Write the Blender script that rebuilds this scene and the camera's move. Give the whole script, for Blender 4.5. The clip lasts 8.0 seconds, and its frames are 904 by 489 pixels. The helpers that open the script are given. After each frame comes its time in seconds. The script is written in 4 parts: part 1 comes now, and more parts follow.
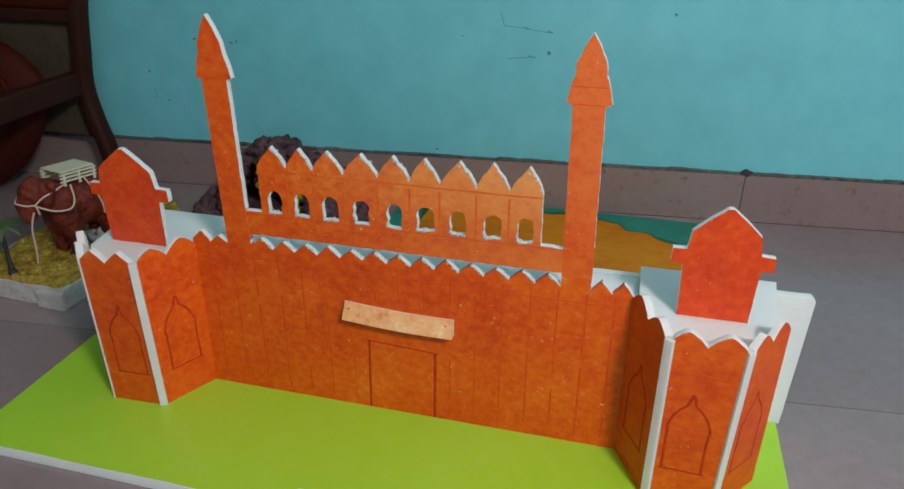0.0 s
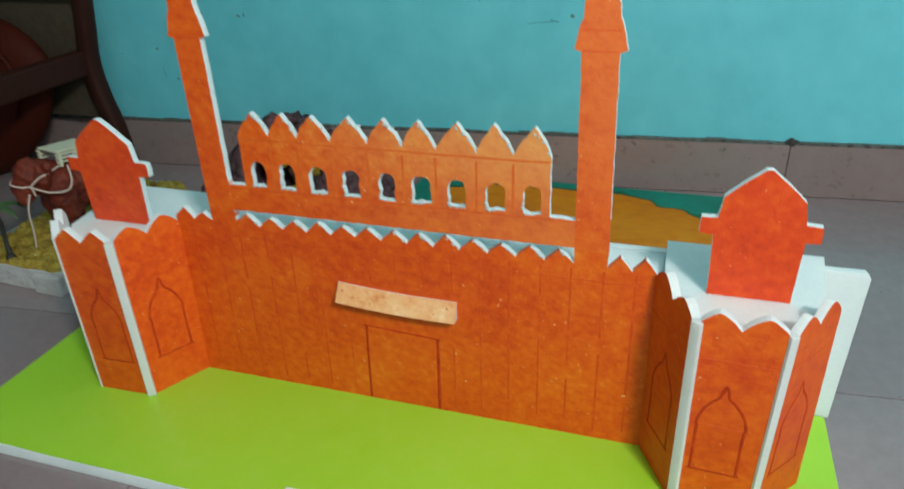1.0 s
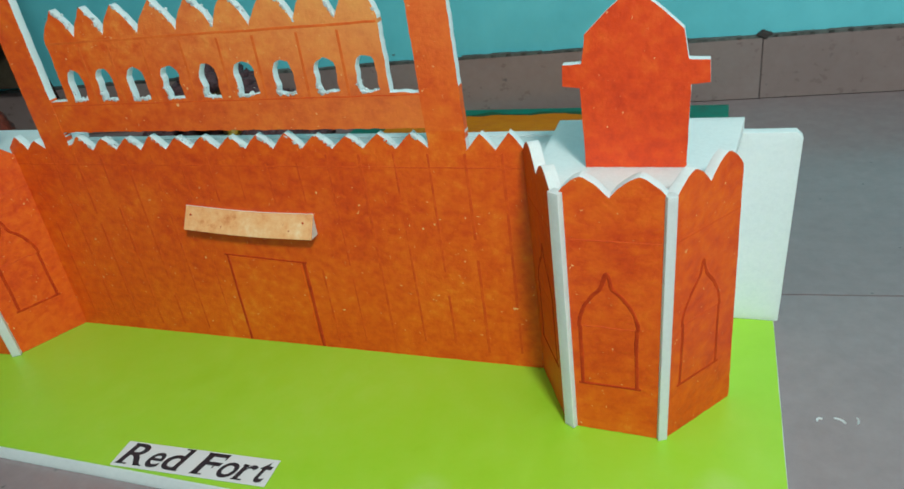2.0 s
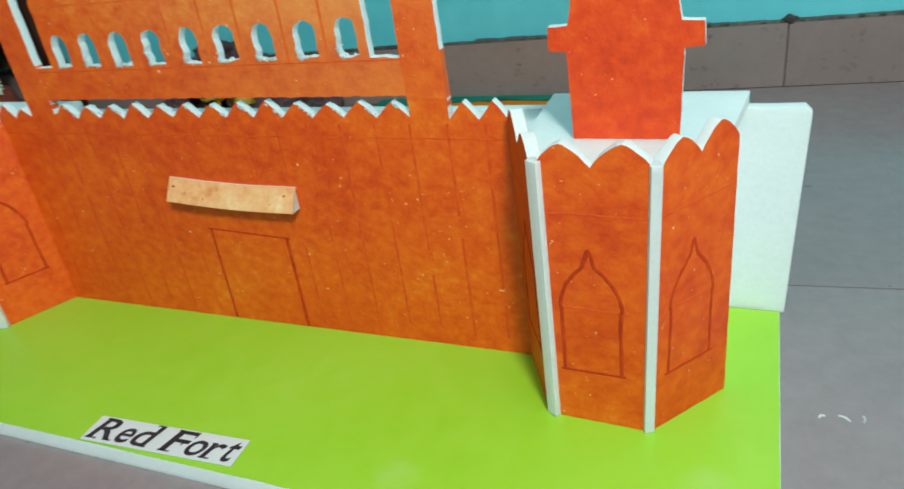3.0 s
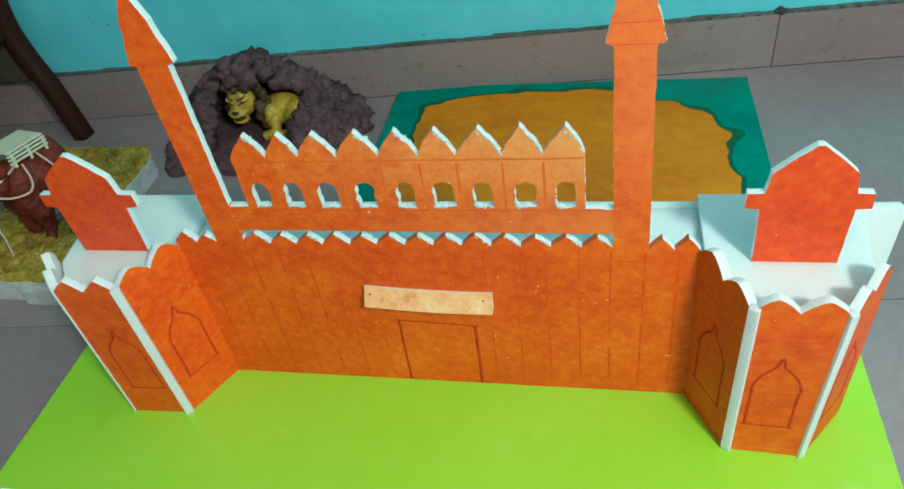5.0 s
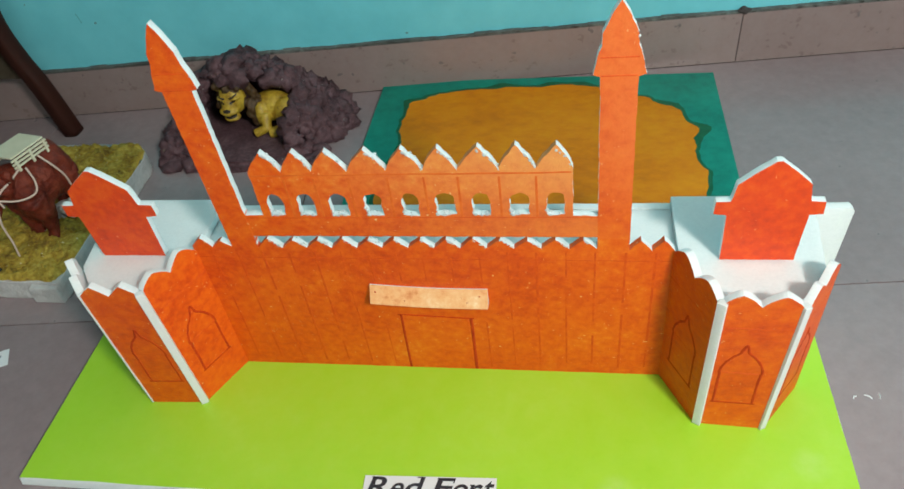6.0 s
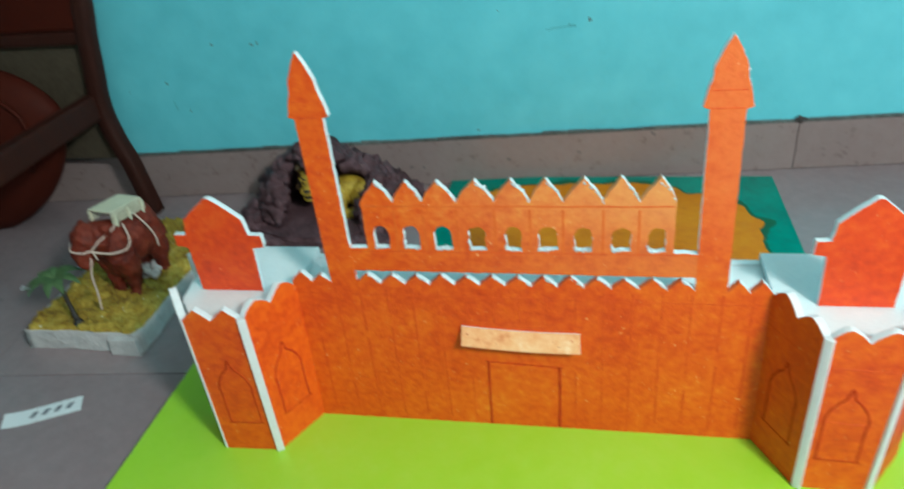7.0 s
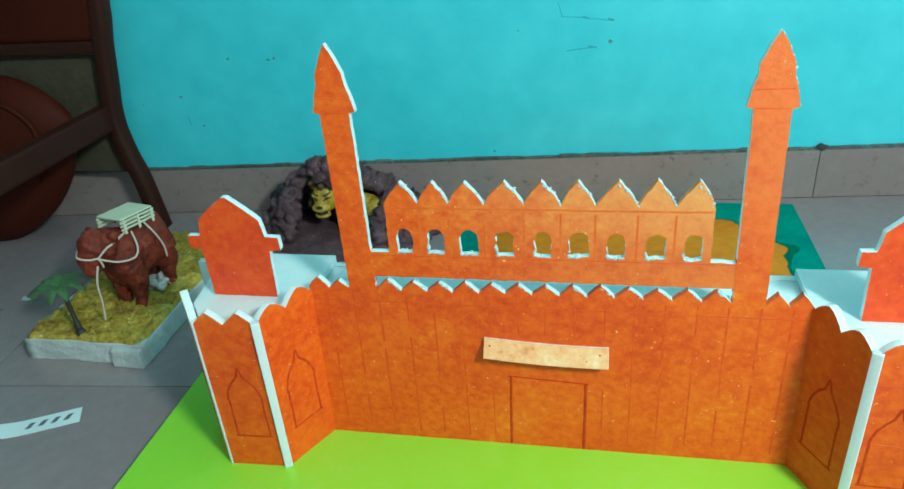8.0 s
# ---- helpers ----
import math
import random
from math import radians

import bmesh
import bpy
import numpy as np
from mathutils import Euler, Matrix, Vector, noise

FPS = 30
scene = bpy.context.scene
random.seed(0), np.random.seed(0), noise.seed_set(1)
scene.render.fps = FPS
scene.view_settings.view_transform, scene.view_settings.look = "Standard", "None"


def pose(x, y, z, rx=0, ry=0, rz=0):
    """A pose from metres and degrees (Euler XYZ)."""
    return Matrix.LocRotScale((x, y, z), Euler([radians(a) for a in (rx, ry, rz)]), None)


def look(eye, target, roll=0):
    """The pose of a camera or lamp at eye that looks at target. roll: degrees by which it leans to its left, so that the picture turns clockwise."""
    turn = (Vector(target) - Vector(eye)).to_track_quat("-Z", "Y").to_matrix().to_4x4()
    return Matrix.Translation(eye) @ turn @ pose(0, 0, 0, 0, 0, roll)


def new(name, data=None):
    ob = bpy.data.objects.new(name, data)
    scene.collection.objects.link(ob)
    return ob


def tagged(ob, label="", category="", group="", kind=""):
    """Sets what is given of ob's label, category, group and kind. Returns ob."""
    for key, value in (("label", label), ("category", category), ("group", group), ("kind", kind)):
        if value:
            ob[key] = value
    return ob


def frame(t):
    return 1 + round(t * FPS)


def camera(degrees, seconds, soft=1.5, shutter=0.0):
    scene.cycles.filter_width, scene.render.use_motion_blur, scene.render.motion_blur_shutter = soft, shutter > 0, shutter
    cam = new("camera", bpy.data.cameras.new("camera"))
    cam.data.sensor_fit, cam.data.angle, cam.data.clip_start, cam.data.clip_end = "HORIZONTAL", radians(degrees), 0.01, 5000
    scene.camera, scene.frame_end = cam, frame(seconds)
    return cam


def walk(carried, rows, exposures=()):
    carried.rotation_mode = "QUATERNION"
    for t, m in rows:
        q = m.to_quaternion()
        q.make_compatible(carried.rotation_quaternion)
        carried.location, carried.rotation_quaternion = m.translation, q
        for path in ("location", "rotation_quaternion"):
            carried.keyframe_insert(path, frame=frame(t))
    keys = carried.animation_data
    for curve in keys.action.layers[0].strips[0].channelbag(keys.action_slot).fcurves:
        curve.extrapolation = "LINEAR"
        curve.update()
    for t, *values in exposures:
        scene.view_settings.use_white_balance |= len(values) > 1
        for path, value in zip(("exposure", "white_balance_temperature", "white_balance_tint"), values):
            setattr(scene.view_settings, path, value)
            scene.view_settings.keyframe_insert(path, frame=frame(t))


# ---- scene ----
cam = camera(64.5, 8.0, soft=1.6, shutter=0.3)
PATH = [
    (0, (0.5329, -0.7087, 0.6321), (0.0783, 1.0147, -0.2753), -0.02),
    (0.5, (0.5359, -0.6874, 0.6252), (0.0263, 1.0252, -0.2734), -1.23),
    (0.8, (0.5425, -0.6582, 0.6079), (-0.0139, 1.0348, -0.2999), -2.43),
    (1, (0.5560, -0.6281, 0.5778), (-0.0046, 1.0485, -0.3574), -2.32),
    (1.2, (0.5737, -0.5929, 0.5375), (0.0798, 1.0716, -0.4552), -2.27),
    (1.5, (0.6247, -0.5515, 0.4826), (0.0948, 1.0871, -0.5343), -5.14),
    (1.7, (0.6568, -0.5336, 0.4574), (0.0801, 1.1103, -0.5250), -6.76),
    (2.8, (0.7387, -0.4755, 0.4036), (-0.1413, 1.0441, -0.5536), -11.33),
    (3, (0.7231, -0.4813, 0.3978), (-0.0317, 1.1052, -0.5578), -8.82),
    (3.2, (0.6907, -0.4773, 0.4030), (0.0118, 1.0969, -0.6272), -9.61),
    (3.5, (0.6220, -0.4883, 0.3962), (-0.0229, 1.0470, -0.7115), -10.49),
    (4, (0.5247, -0.4997, 0.4443), (0.0305, 1.0619, -0.7033), -8.82),
    (4.2, (0.4968, -0.5051, 0.5041), (0.0560, 1.0692, -0.6480), -7.28),
    (4.5, (0.4784, -0.5101, 0.5924), (0.0448, 0.9963, -0.6497), -8.66),
    (4.7, (0.4721, -0.5152, 0.6417), (0.0406, 0.9654, -0.6317), -9.36),
    (5.8, (0.4513, -0.5521, 0.7702), (0.1003, 0.8466, -0.6156), -9.57),
    (6, (0.4456, -0.5595, 0.7753), (0.1153, 0.8528, -0.6018), -8.93),
    (6.5, (0.4144, -0.5939, 0.7709), (0.1236, 0.8564, -0.5753), -8.60),
    (6.8, (0.3913, -0.6341, 0.7410), (0.0907, 0.9074, -0.4973), -6.01),
    (7, (0.3626, -0.6689, 0.7011), (-0.0257, 0.9902, -0.3461), -6.28),
    (7.2, (0.3470, -0.6855, 0.6809), (-0.1000, 1.0268, -0.2508), -6.72),
    (7.5, (0.3320, -0.6981, 0.6570), (-0.0847, 1.0518, -0.2171), -5.22),
    (8, (0.3285, -0.6674, 0.6535), (-0.0596, 1.0492, -0.2965), -4.69),
]
EXPOSURE = [(0, -0.90, 7100, 15), (0.5, -0.86, 7000, 12), (1, -0.64, 6700, 1), (1.5, -0.71, 6600, -3), (1.7, -0.73, 6600, -3), (2.8, -0.53, 6500, -4),
            (3, -0.49, 6470, -6), (3.5, -0.34, 6220, -10), (4, -0.28, 6020, -18), (4.5, -0.38, 6040, -21), (6, -0.34, 7150, 6), (6.5, -0.30, 7000, 3),
            (7, -0.29, 6400, -3), (7.5, -0.15, 5780, -18), (8, -0.13, 5640, -24)]
walk(cam, [(t, look(eye, target, roll)) for t, eye, target, roll in PATH], EXPOSURE)

# ---- light ----
# One warm-white room bulb, high on the side of the room; the closed room gives the rest by bounce.
world = bpy.data.worlds.new("room_air")
scene.world = world
world.use_nodes = True
world.node_tree.nodes["Background"].inputs[0].default_value = (0.75, 0.9, 1.0, 1)
world.node_tree.nodes["Background"].inputs[1].default_value = 0.05
bulb = bpy.data.lights.new("bulb_light", "POINT")
bulb.energy, bulb.shadow_soft_size, bulb.color = 152.0, 0.13, (0.97, 0.985, 1.0)
new("bulb_light", bulb).location = (1.26, -1.06, 1.38)

from mathutils.geometry import tessellate_polygon

U = 1.29          # plan units to metres
T = 0.0062        # thickness of the foam sheet, in plan units
FLOOR = -0.0095   # the floor lies this far below the top of the base board


# ---- materials ----
def material(name, colour, rough=0.7, metal=0.0):
    m = bpy.data.materials.new(name)
    m.use_nodes = True
    b = m.node_tree.nodes["Principled BSDF"]
    b.inputs["Base Color"].default_value = (*colour, 1)
    b.inputs["Roughness"].default_value = rough
    b.inputs["Metallic"].default_value = metal
    return m


def mottled(name, colours, scales=(6, 40), rough=0.7, bump=0.2, bump_scale=300, depth=0.001, stretch=(1, 1, 1),
            specks=None, rough_var=0.1, detail=6, island=0.0, spread=0.36, fade=None, broad=0.55):
    """Colour ramp on two scales of noise, fine relief, and rare specks of another colour."""
    m = material(name, colours[0], rough)
    nt = m.node_tree
    n, l = nt.nodes, nt.links
    b = n["Principled BSDF"]
    tc, mp = n.new("ShaderNodeTexCoord"), n.new("ShaderNodeMapping")
    mp.inputs["Scale"].default_value = stretch
    l.new(tc.outputs["Object"], mp.inputs[0])

    def noise_node(scale, d=detail):
        t = n.new("ShaderNodeTexNoise")
        t.inputs["Scale"].default_value, t.inputs["Detail"].default_value = scale, d
        t.inputs["Roughness"].default_value = 0.62
        l.new(mp.outputs[0], t.inputs["Vector"])
        return t

    big, small = noise_node(scales[0]), noise_node(scales[1])
    mix = n.new("ShaderNodeMath")
    mix.operation = "MULTIPLY_ADD"
    mix.inputs[1].default_value = broad
    l.new(big.outputs[0], mix.inputs[0])
    half = n.new("ShaderNodeMath")
    half.operation = "MULTIPLY"
    half.inputs[1].default_value = 1 - broad
    l.new(small.outputs[0], half.inputs[0])
    l.new(half.outputs[0], mix.inputs[2])
    fac = mix.outputs[0]
    if island:
        info = n.new("ShaderNodeObjectInfo")
        add = n.new("ShaderNodeMath")
        add.operation = "MULTIPLY_ADD"
        add.inputs[1].default_value, add.inputs[2].default_value = island, -island / 2
        l.new(info.outputs["Random"], add.inputs[0])
        add2 = n.new("ShaderNodeMath")
        l.new(add.outputs[0], add2.inputs[0])
        l.new(fac, add2.inputs[1])
        fac = add2.outputs[0]
    ramp = n.new("ShaderNodeValToRGB")
    e = ramp.color_ramp.elements
    while len(e) < len(colours):
        e.new(0.5)
    for k, c in enumerate(colours):
        e[k].position = 0.5 - spread / 2 + spread * k / max(1, len(colours) - 1)
        e[k].color = (*c, 1)
    l.new(fac, ramp.inputs[0])
    out = ramp.outputs[0]
    if specks:
        colour, scale, limit = specks
        sp = noise_node(scale, 2)
        cut = n.new("ShaderNodeMath")
        cut.operation = "GREATER_THAN"
        cut.inputs[1].default_value = limit
        l.new(sp.outputs[0], cut.inputs[0])
        mx = n.new("ShaderNodeMix")
        mx.data_type = "RGBA"
        l.new(cut.outputs[0], mx.inputs[0])
        l.new(out, mx.inputs[6])
        mx.inputs[7].default_value = (*colour, 1)
        out = mx.outputs[2]
    if fade:       # paler towards one end, along x: thin coat and painted-in light
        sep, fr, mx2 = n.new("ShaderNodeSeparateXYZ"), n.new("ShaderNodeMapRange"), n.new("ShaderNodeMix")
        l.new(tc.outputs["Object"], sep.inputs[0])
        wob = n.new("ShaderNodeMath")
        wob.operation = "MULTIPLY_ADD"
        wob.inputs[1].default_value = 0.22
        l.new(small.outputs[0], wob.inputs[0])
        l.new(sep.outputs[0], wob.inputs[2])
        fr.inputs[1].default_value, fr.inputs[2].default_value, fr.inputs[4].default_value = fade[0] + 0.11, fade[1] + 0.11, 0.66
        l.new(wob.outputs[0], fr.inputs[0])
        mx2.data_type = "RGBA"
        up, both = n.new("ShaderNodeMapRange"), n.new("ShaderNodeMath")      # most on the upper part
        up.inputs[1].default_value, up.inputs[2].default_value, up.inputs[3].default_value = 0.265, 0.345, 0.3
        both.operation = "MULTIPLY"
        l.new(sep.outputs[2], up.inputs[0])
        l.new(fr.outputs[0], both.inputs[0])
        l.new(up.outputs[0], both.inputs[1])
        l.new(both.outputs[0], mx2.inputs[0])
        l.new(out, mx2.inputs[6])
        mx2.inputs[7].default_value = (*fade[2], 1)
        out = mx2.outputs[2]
    l.new(out, b.inputs["Base Color"])
    rr = n.new("ShaderNodeMapRange")
    rr.inputs[3].default_value, rr.inputs[4].default_value = rough - rough_var, rough + rough_var
    l.new(small.outputs[0], rr.inputs[0])
    l.new(rr.outputs[0], b.inputs["Roughness"])
    if bump:
        fine = noise_node(bump_scale, 4)
        bp = n.new("ShaderNodeBump")
        bp.inputs["Strength"].default_value, bp.inputs["Distance"].default_value = bump, depth
        l.new(fine.outputs[0], bp.inputs["Height"])
        l.new(bp.outputs[0], b.inputs["Normal"])
    return m


ORANGE = [(0.56, 0.038, 0.002), (0.67, 0.062, 0.003), (0.75, 0.093, 0.004), (0.80, 0.130, 0.006), (0.85, 0.21, 0.018)]
PAINT = mottled("orange_poster_paint", ORANGE, (8, 105), 0.48, 0.55, 210, 0.0012, stretch=(0.85, 1, 1), specks=((0.88, 0.48, 0.20), 240, 0.725), detail=9.0, broad=0.50, spread=0.33)
# arcade: worn paint, with the glare on its right and top coloured in
PAINT_WORN_GLARE = mottled("worn_glare_orange_poster_paint", ORANGE, (8, 105), 0.48, 0.55, 210, 0.0012, stretch=(0.85, 1, 1), specks=((0.88, 0.52, 0.24), 240, 0.722), detail=9.0, broad=0.50, spread=0.33,
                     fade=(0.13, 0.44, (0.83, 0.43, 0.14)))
# right minaret: the brighter light from the right is put into the colour
PAINT_LIT = mottled("lit_orange_poster_paint", ORANGE, (8, 105), 0.48, 0.55, 210, 0.0012, stretch=(0.85, 1, 1), specks=((0.88, 0.52, 0.24), 240, 0.722), detail=9.0, broad=0.50, spread=0.33,
                     fade=(0.34, 0.50, (0.80, 0.185, 0.045)))
PAINT_RED = mottled("red_orange_poster_paint", [(0.58, 0.032, 0.002), (0.74, 0.058, 0.003), (0.82, 0.110, 0.009)], (14, 95), 0.55, 0.5, 220, 0.0012,
                    specks=((0.90, 0.50, 0.24), 250, 0.722), detail=8.0, broad=0.45, spread=0.32)
FAINT = mottled("smudged_orange_line", [(0.57, 0.044, 0.002), (0.68, 0.068, 0.003), (0.79, 0.112, 0.005)], (40, 160), 0.6, 0.4, 240)
SMUDGE = mottled("smudged_brown_line", [(0.64, 0.080, 0.007), (0.73, 0.120, 0.012), (0.80, 0.170, 0.022)], (70, 220), 0.6, 0.4, 240)
SCORE = mottled("dark_orange_scored_paint", [(0.32, 0.019, 0.002), (0.46, 0.036, 0.003), (0.64, 0.066, 0.004)], (45, 160), 0.9, 0.2, 400)
CANOPY = mottled("pale_orange_paint", [(0.62, 0.20, 0.06), (0.78, 0.37, 0.15), (0.82, 0.47, 0.22), (0.86, 0.62, 0.36)], (30, 130), 0.65, 0.4, 300, specks=((0.5, 0.12, 0.05), 160, 0.74), spread=0.34)
FOAM = mottled("white_thermocol_foam", [(0.68, 0.73, 0.76), (0.74, 0.79, 0.815), (0.79, 0.835, 0.855)], (12, 300), 0.75, 0.3, 380, 0.0008)
GREEN = mottled("lime_green_glazed_paper", [(0.295, 0.578, 0.025), (0.328, 0.612, 0.034), (0.348, 0.628, 0.044), (0.373, 0.648, 0.062)], (4, 40), 0.40, 0.08, 40, 0.002)


def pale_spots(m, spots, colour, most):
    """Pale spots: (x, y, radius) in metres on the sheet."""
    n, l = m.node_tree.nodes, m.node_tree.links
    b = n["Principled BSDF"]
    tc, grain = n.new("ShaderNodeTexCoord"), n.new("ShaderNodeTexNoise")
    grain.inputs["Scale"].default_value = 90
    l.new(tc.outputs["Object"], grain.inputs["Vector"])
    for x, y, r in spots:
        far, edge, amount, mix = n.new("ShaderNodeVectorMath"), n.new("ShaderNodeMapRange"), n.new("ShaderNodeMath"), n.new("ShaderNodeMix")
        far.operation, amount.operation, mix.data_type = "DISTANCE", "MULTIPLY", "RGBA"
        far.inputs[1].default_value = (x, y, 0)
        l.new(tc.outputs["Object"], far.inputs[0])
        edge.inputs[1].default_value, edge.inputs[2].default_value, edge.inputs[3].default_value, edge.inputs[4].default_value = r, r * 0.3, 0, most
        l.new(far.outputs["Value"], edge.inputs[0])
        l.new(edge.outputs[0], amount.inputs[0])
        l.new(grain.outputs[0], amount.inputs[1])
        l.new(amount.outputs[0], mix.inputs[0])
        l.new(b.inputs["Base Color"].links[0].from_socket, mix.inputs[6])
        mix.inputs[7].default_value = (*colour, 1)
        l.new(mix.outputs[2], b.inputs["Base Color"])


pale_spots(GREEN, ((0.495, -0.160, 0.022), (0.710, -0.117, 0.024)), (0.66, 0.78, 0.45), 0.24)
LABEL = material("white_label_paper", (0.68, 0.70, 0.73), 0.6)
PRINT = material("grey_print_ink", (0.12, 0.12, 0.15), 0.6)
INK = material("black_print_ink", (0.02, 0.02, 0.03), 0.5)
WALLP = mottled("teal_wall_paint", [(0.115, 0.49, 0.575), (0.145, 0.565, 0.655), (0.175, 0.63, 0.715)], (1.6, 14), 0.45, 0.15, 60, 0.002,
                specks=((0.10, 0.22, 0.24), 26, 0.76))
PLASTER = mottled("white_ceiling_plaster", [(0.58, 0.58, 0.57), (0.64, 0.64, 0.62)], (2, 20), 0.85, 0.1, 80)
TILE = mottled("mauve_grey_floor_tile", [(0.238, 0.180, 0.190), (0.270, 0.208, 0.219), (0.305, 0.240, 0.250)], (3, 60), 0.22, 0.05, 90, 0.001, island=0.15,
               specks=((0.16, 0.14, 0.14), 48, 0.74))
SKIRT = mottled("pinkish_grey_skirting_tile", [(0.225, 0.160, 0.155), (0.255, 0.188, 0.182), (0.285, 0.215, 0.208)], (4, 50), 0.3, 0.08, 90, 0.001, island=0.15,
                specks=((0.15, 0.12, 0.12), 40, 0.72))
DIM = mottled("faded_teal_paint", [(0.36, 0.46, 0.47), (0.41, 0.51, 0.52), (0.45, 0.55, 0.56)], (2, 20), 0.85, 0.1, 80)
CEMENT = mottled("rough_cement_edge", [(0.03, 0.028, 0.028), (0.10, 0.105, 0.10), (0.19, 0.22, 0.21)], (7, 90), 0.9, 0.6, 150, 0.003)
GROUT = mottled("dirty_cement_joint", [(0.025, 0.02, 0.02), (0.07, 0.06, 0.06)], (20, 120), 0.95, 0.4, 200)
TEAL = mottled("teal_poster_paint", [(0.0, 0.14, 0.105), (0.0, 0.205, 0.155), (0.004, 0.27, 0.20)], (10, 60), 0.4, 0.1, 200)
RIM = mottled("dark_green_wet_paint", [(0.002, 0.07, 0.030), (0.006, 0.13, 0.060)], (30, 90), 0.4, 0.2, 200)
OCHRE = mottled("ochre_brown_paint", [(0.46, 0.115, 0.003), (0.63, 0.19, 0.004), (0.71, 0.265, 0.010)], (7, 45), 0.6, 0.3, 160, 0.002, stretch=(0.8, 1.2, 1), spread=0.4)
ROCK = mottled("purple_brown_papier_rock", [(0.032, 0.013, 0.016), (0.100, 0.050, 0.060), (0.185, 0.105, 0.120)], (25, 120), 0.62, 0.9, 220, 0.004,
               specks=((0.6, 0.55, 0.5), 130, 0.748))
LION = mottled("yellow_ochre_clay", [(0.17, 0.080, 0.008), (0.40, 0.25, 0.022), (0.56, 0.39, 0.05)], (45, 160), 0.5, 0.5, 160, 0.002, spread=0.3)
MANE = mottled("brown_clay_mane", [(0.035, 0.016, 0.006), (0.09, 0.045, 0.012)], (60, 200), 0.6, 0.8, 180, 0.003)
# near white, for the highlights on clear plastic film
FILM_GLINT = material("white_film_glint", (0.88, 0.90, 0.92), 0.12)
DARK = material("dark_brown_marking", (0.02, 0.012, 0.008), 0.6)
HIDE = mottled("reddish_brown_clay", [(0.060, 0.007, 0.004), (0.140, 0.018, 0.008), (0.21, 0.034, 0.015)], (22, 110), 0.58, 0.8, 130, 0.004, spread=0.28)
STRAW = mottled("yellow_sawdust_bed", [(0.15, 0.075, 0.010), (0.36, 0.24, 0.026), (0.55, 0.42, 0.085)], (28, 150), 0.85, 0.8, 180, 0.004,
                specks=((0.72, 0.66, 0.45), 90, 0.72), spread=0.28)
WRAP = mottled("crumpled_white_paper", [(0.40, 0.38, 0.38), (0.52, 0.50, 0.50), (0.60, 0.58, 0.57)], (25, 90), 0.7, 0.8, 45, 0.006)
CARD = mottled("pale_card", [(0.55, 0.52, 0.38), (0.66, 0.62, 0.48)], (20, 90), 0.7, 0.2, 200)
ROPE = mottled("pale_string", [(0.50, 0.36, 0.30), (0.62, 0.48, 0.42)], (60, 300), 0.8, 0.5, 500)
LEAF = mottled("dull_green_leaf_paper", [(0.08, 0.17, 0.06), (0.18, 0.30, 0.13)], (40, 160), 0.6, 0.2, 200)
BARK = material("black_brown_wire_trunk", (0.02, 0.015, 0.012), 0.6)
WOOD = mottled("dark_polished_wood", [(0.018, 0.005, 0.003), (0.032, 0.008, 0.005), (0.048, 0.012, 0.007)], (5, 60), 0.6, 0.1, 120, stretch=(1, 1, 0.15))
REXINE = mottled("maroon_rexine", [(0.040, 0.005, 0.002), (0.062, 0.008, 0.003)], (8, 60), 0.7, 0.3, 160)
# dull olive that stands for the shaded wall behind the chair
WALL_SHADE = mottled("olive_wall_shade", [(0.048, 0.036, 0.024), (0.075, 0.058, 0.040), (0.095, 0.075, 0.053)], (8, 120), 0.8, 0.4, 200)
b = FOAM.node_tree.nodes["Principled BSDF"]      # light seeps through the foam
b.inputs["Subsurface Weight"].default_value, b.inputs["Subsurface Scale"].default_value = 0.5, 0.03
b.inputs["Subsurface Radius"].default_value = (1.0, 1.0, 1.0)
for m, level in ((WOOD, 0.18), (REXINE, 0.15), (WALL_SHADE, 0.1), (ROCK, 0.3), (HIDE, 0.3), (OCHRE, 0.25), (TEAL, 0.25), (RIM, 0.25), (SCORE, 0.3)):
    m.node_tree.nodes["Principled BSDF"].inputs["Specular IOR Level"].default_value = level



# ---- mesh helpers ----
def part(name, bm, mats, parent, label="", smooth=False):
    """One mesh, given in plan units, under its thing or part."""
    if isinstance(bm, bmesh.types.BMesh):
        me = bpy.data.meshes.new(name)
        bmesh.ops.scale(bm, vec=(U, U, U), verts=bm.verts)
        bmesh.ops.recalc_face_normals(bm, faces=bm.faces)
        bm.to_mesh(me)
        bm.free()
    else:
        me = bm
    if not me.materials:
        for m in (mats if isinstance(mats, (list, tuple)) else [mats]):
            me.materials.append(m)
    if smooth:
        me.shade_smooth()
    ob = new(name, me)
    ob.parent = parent
    if label:
        ob["label"] = label
    return ob


def thing(name, label, category, at=(0, 0, 0), group="", kind=""):
    ob = new(name)
    ob.empty_display_size = 0.05
    ob.location = Vector(at) * U
    return tagged(ob, label, category, group, kind)


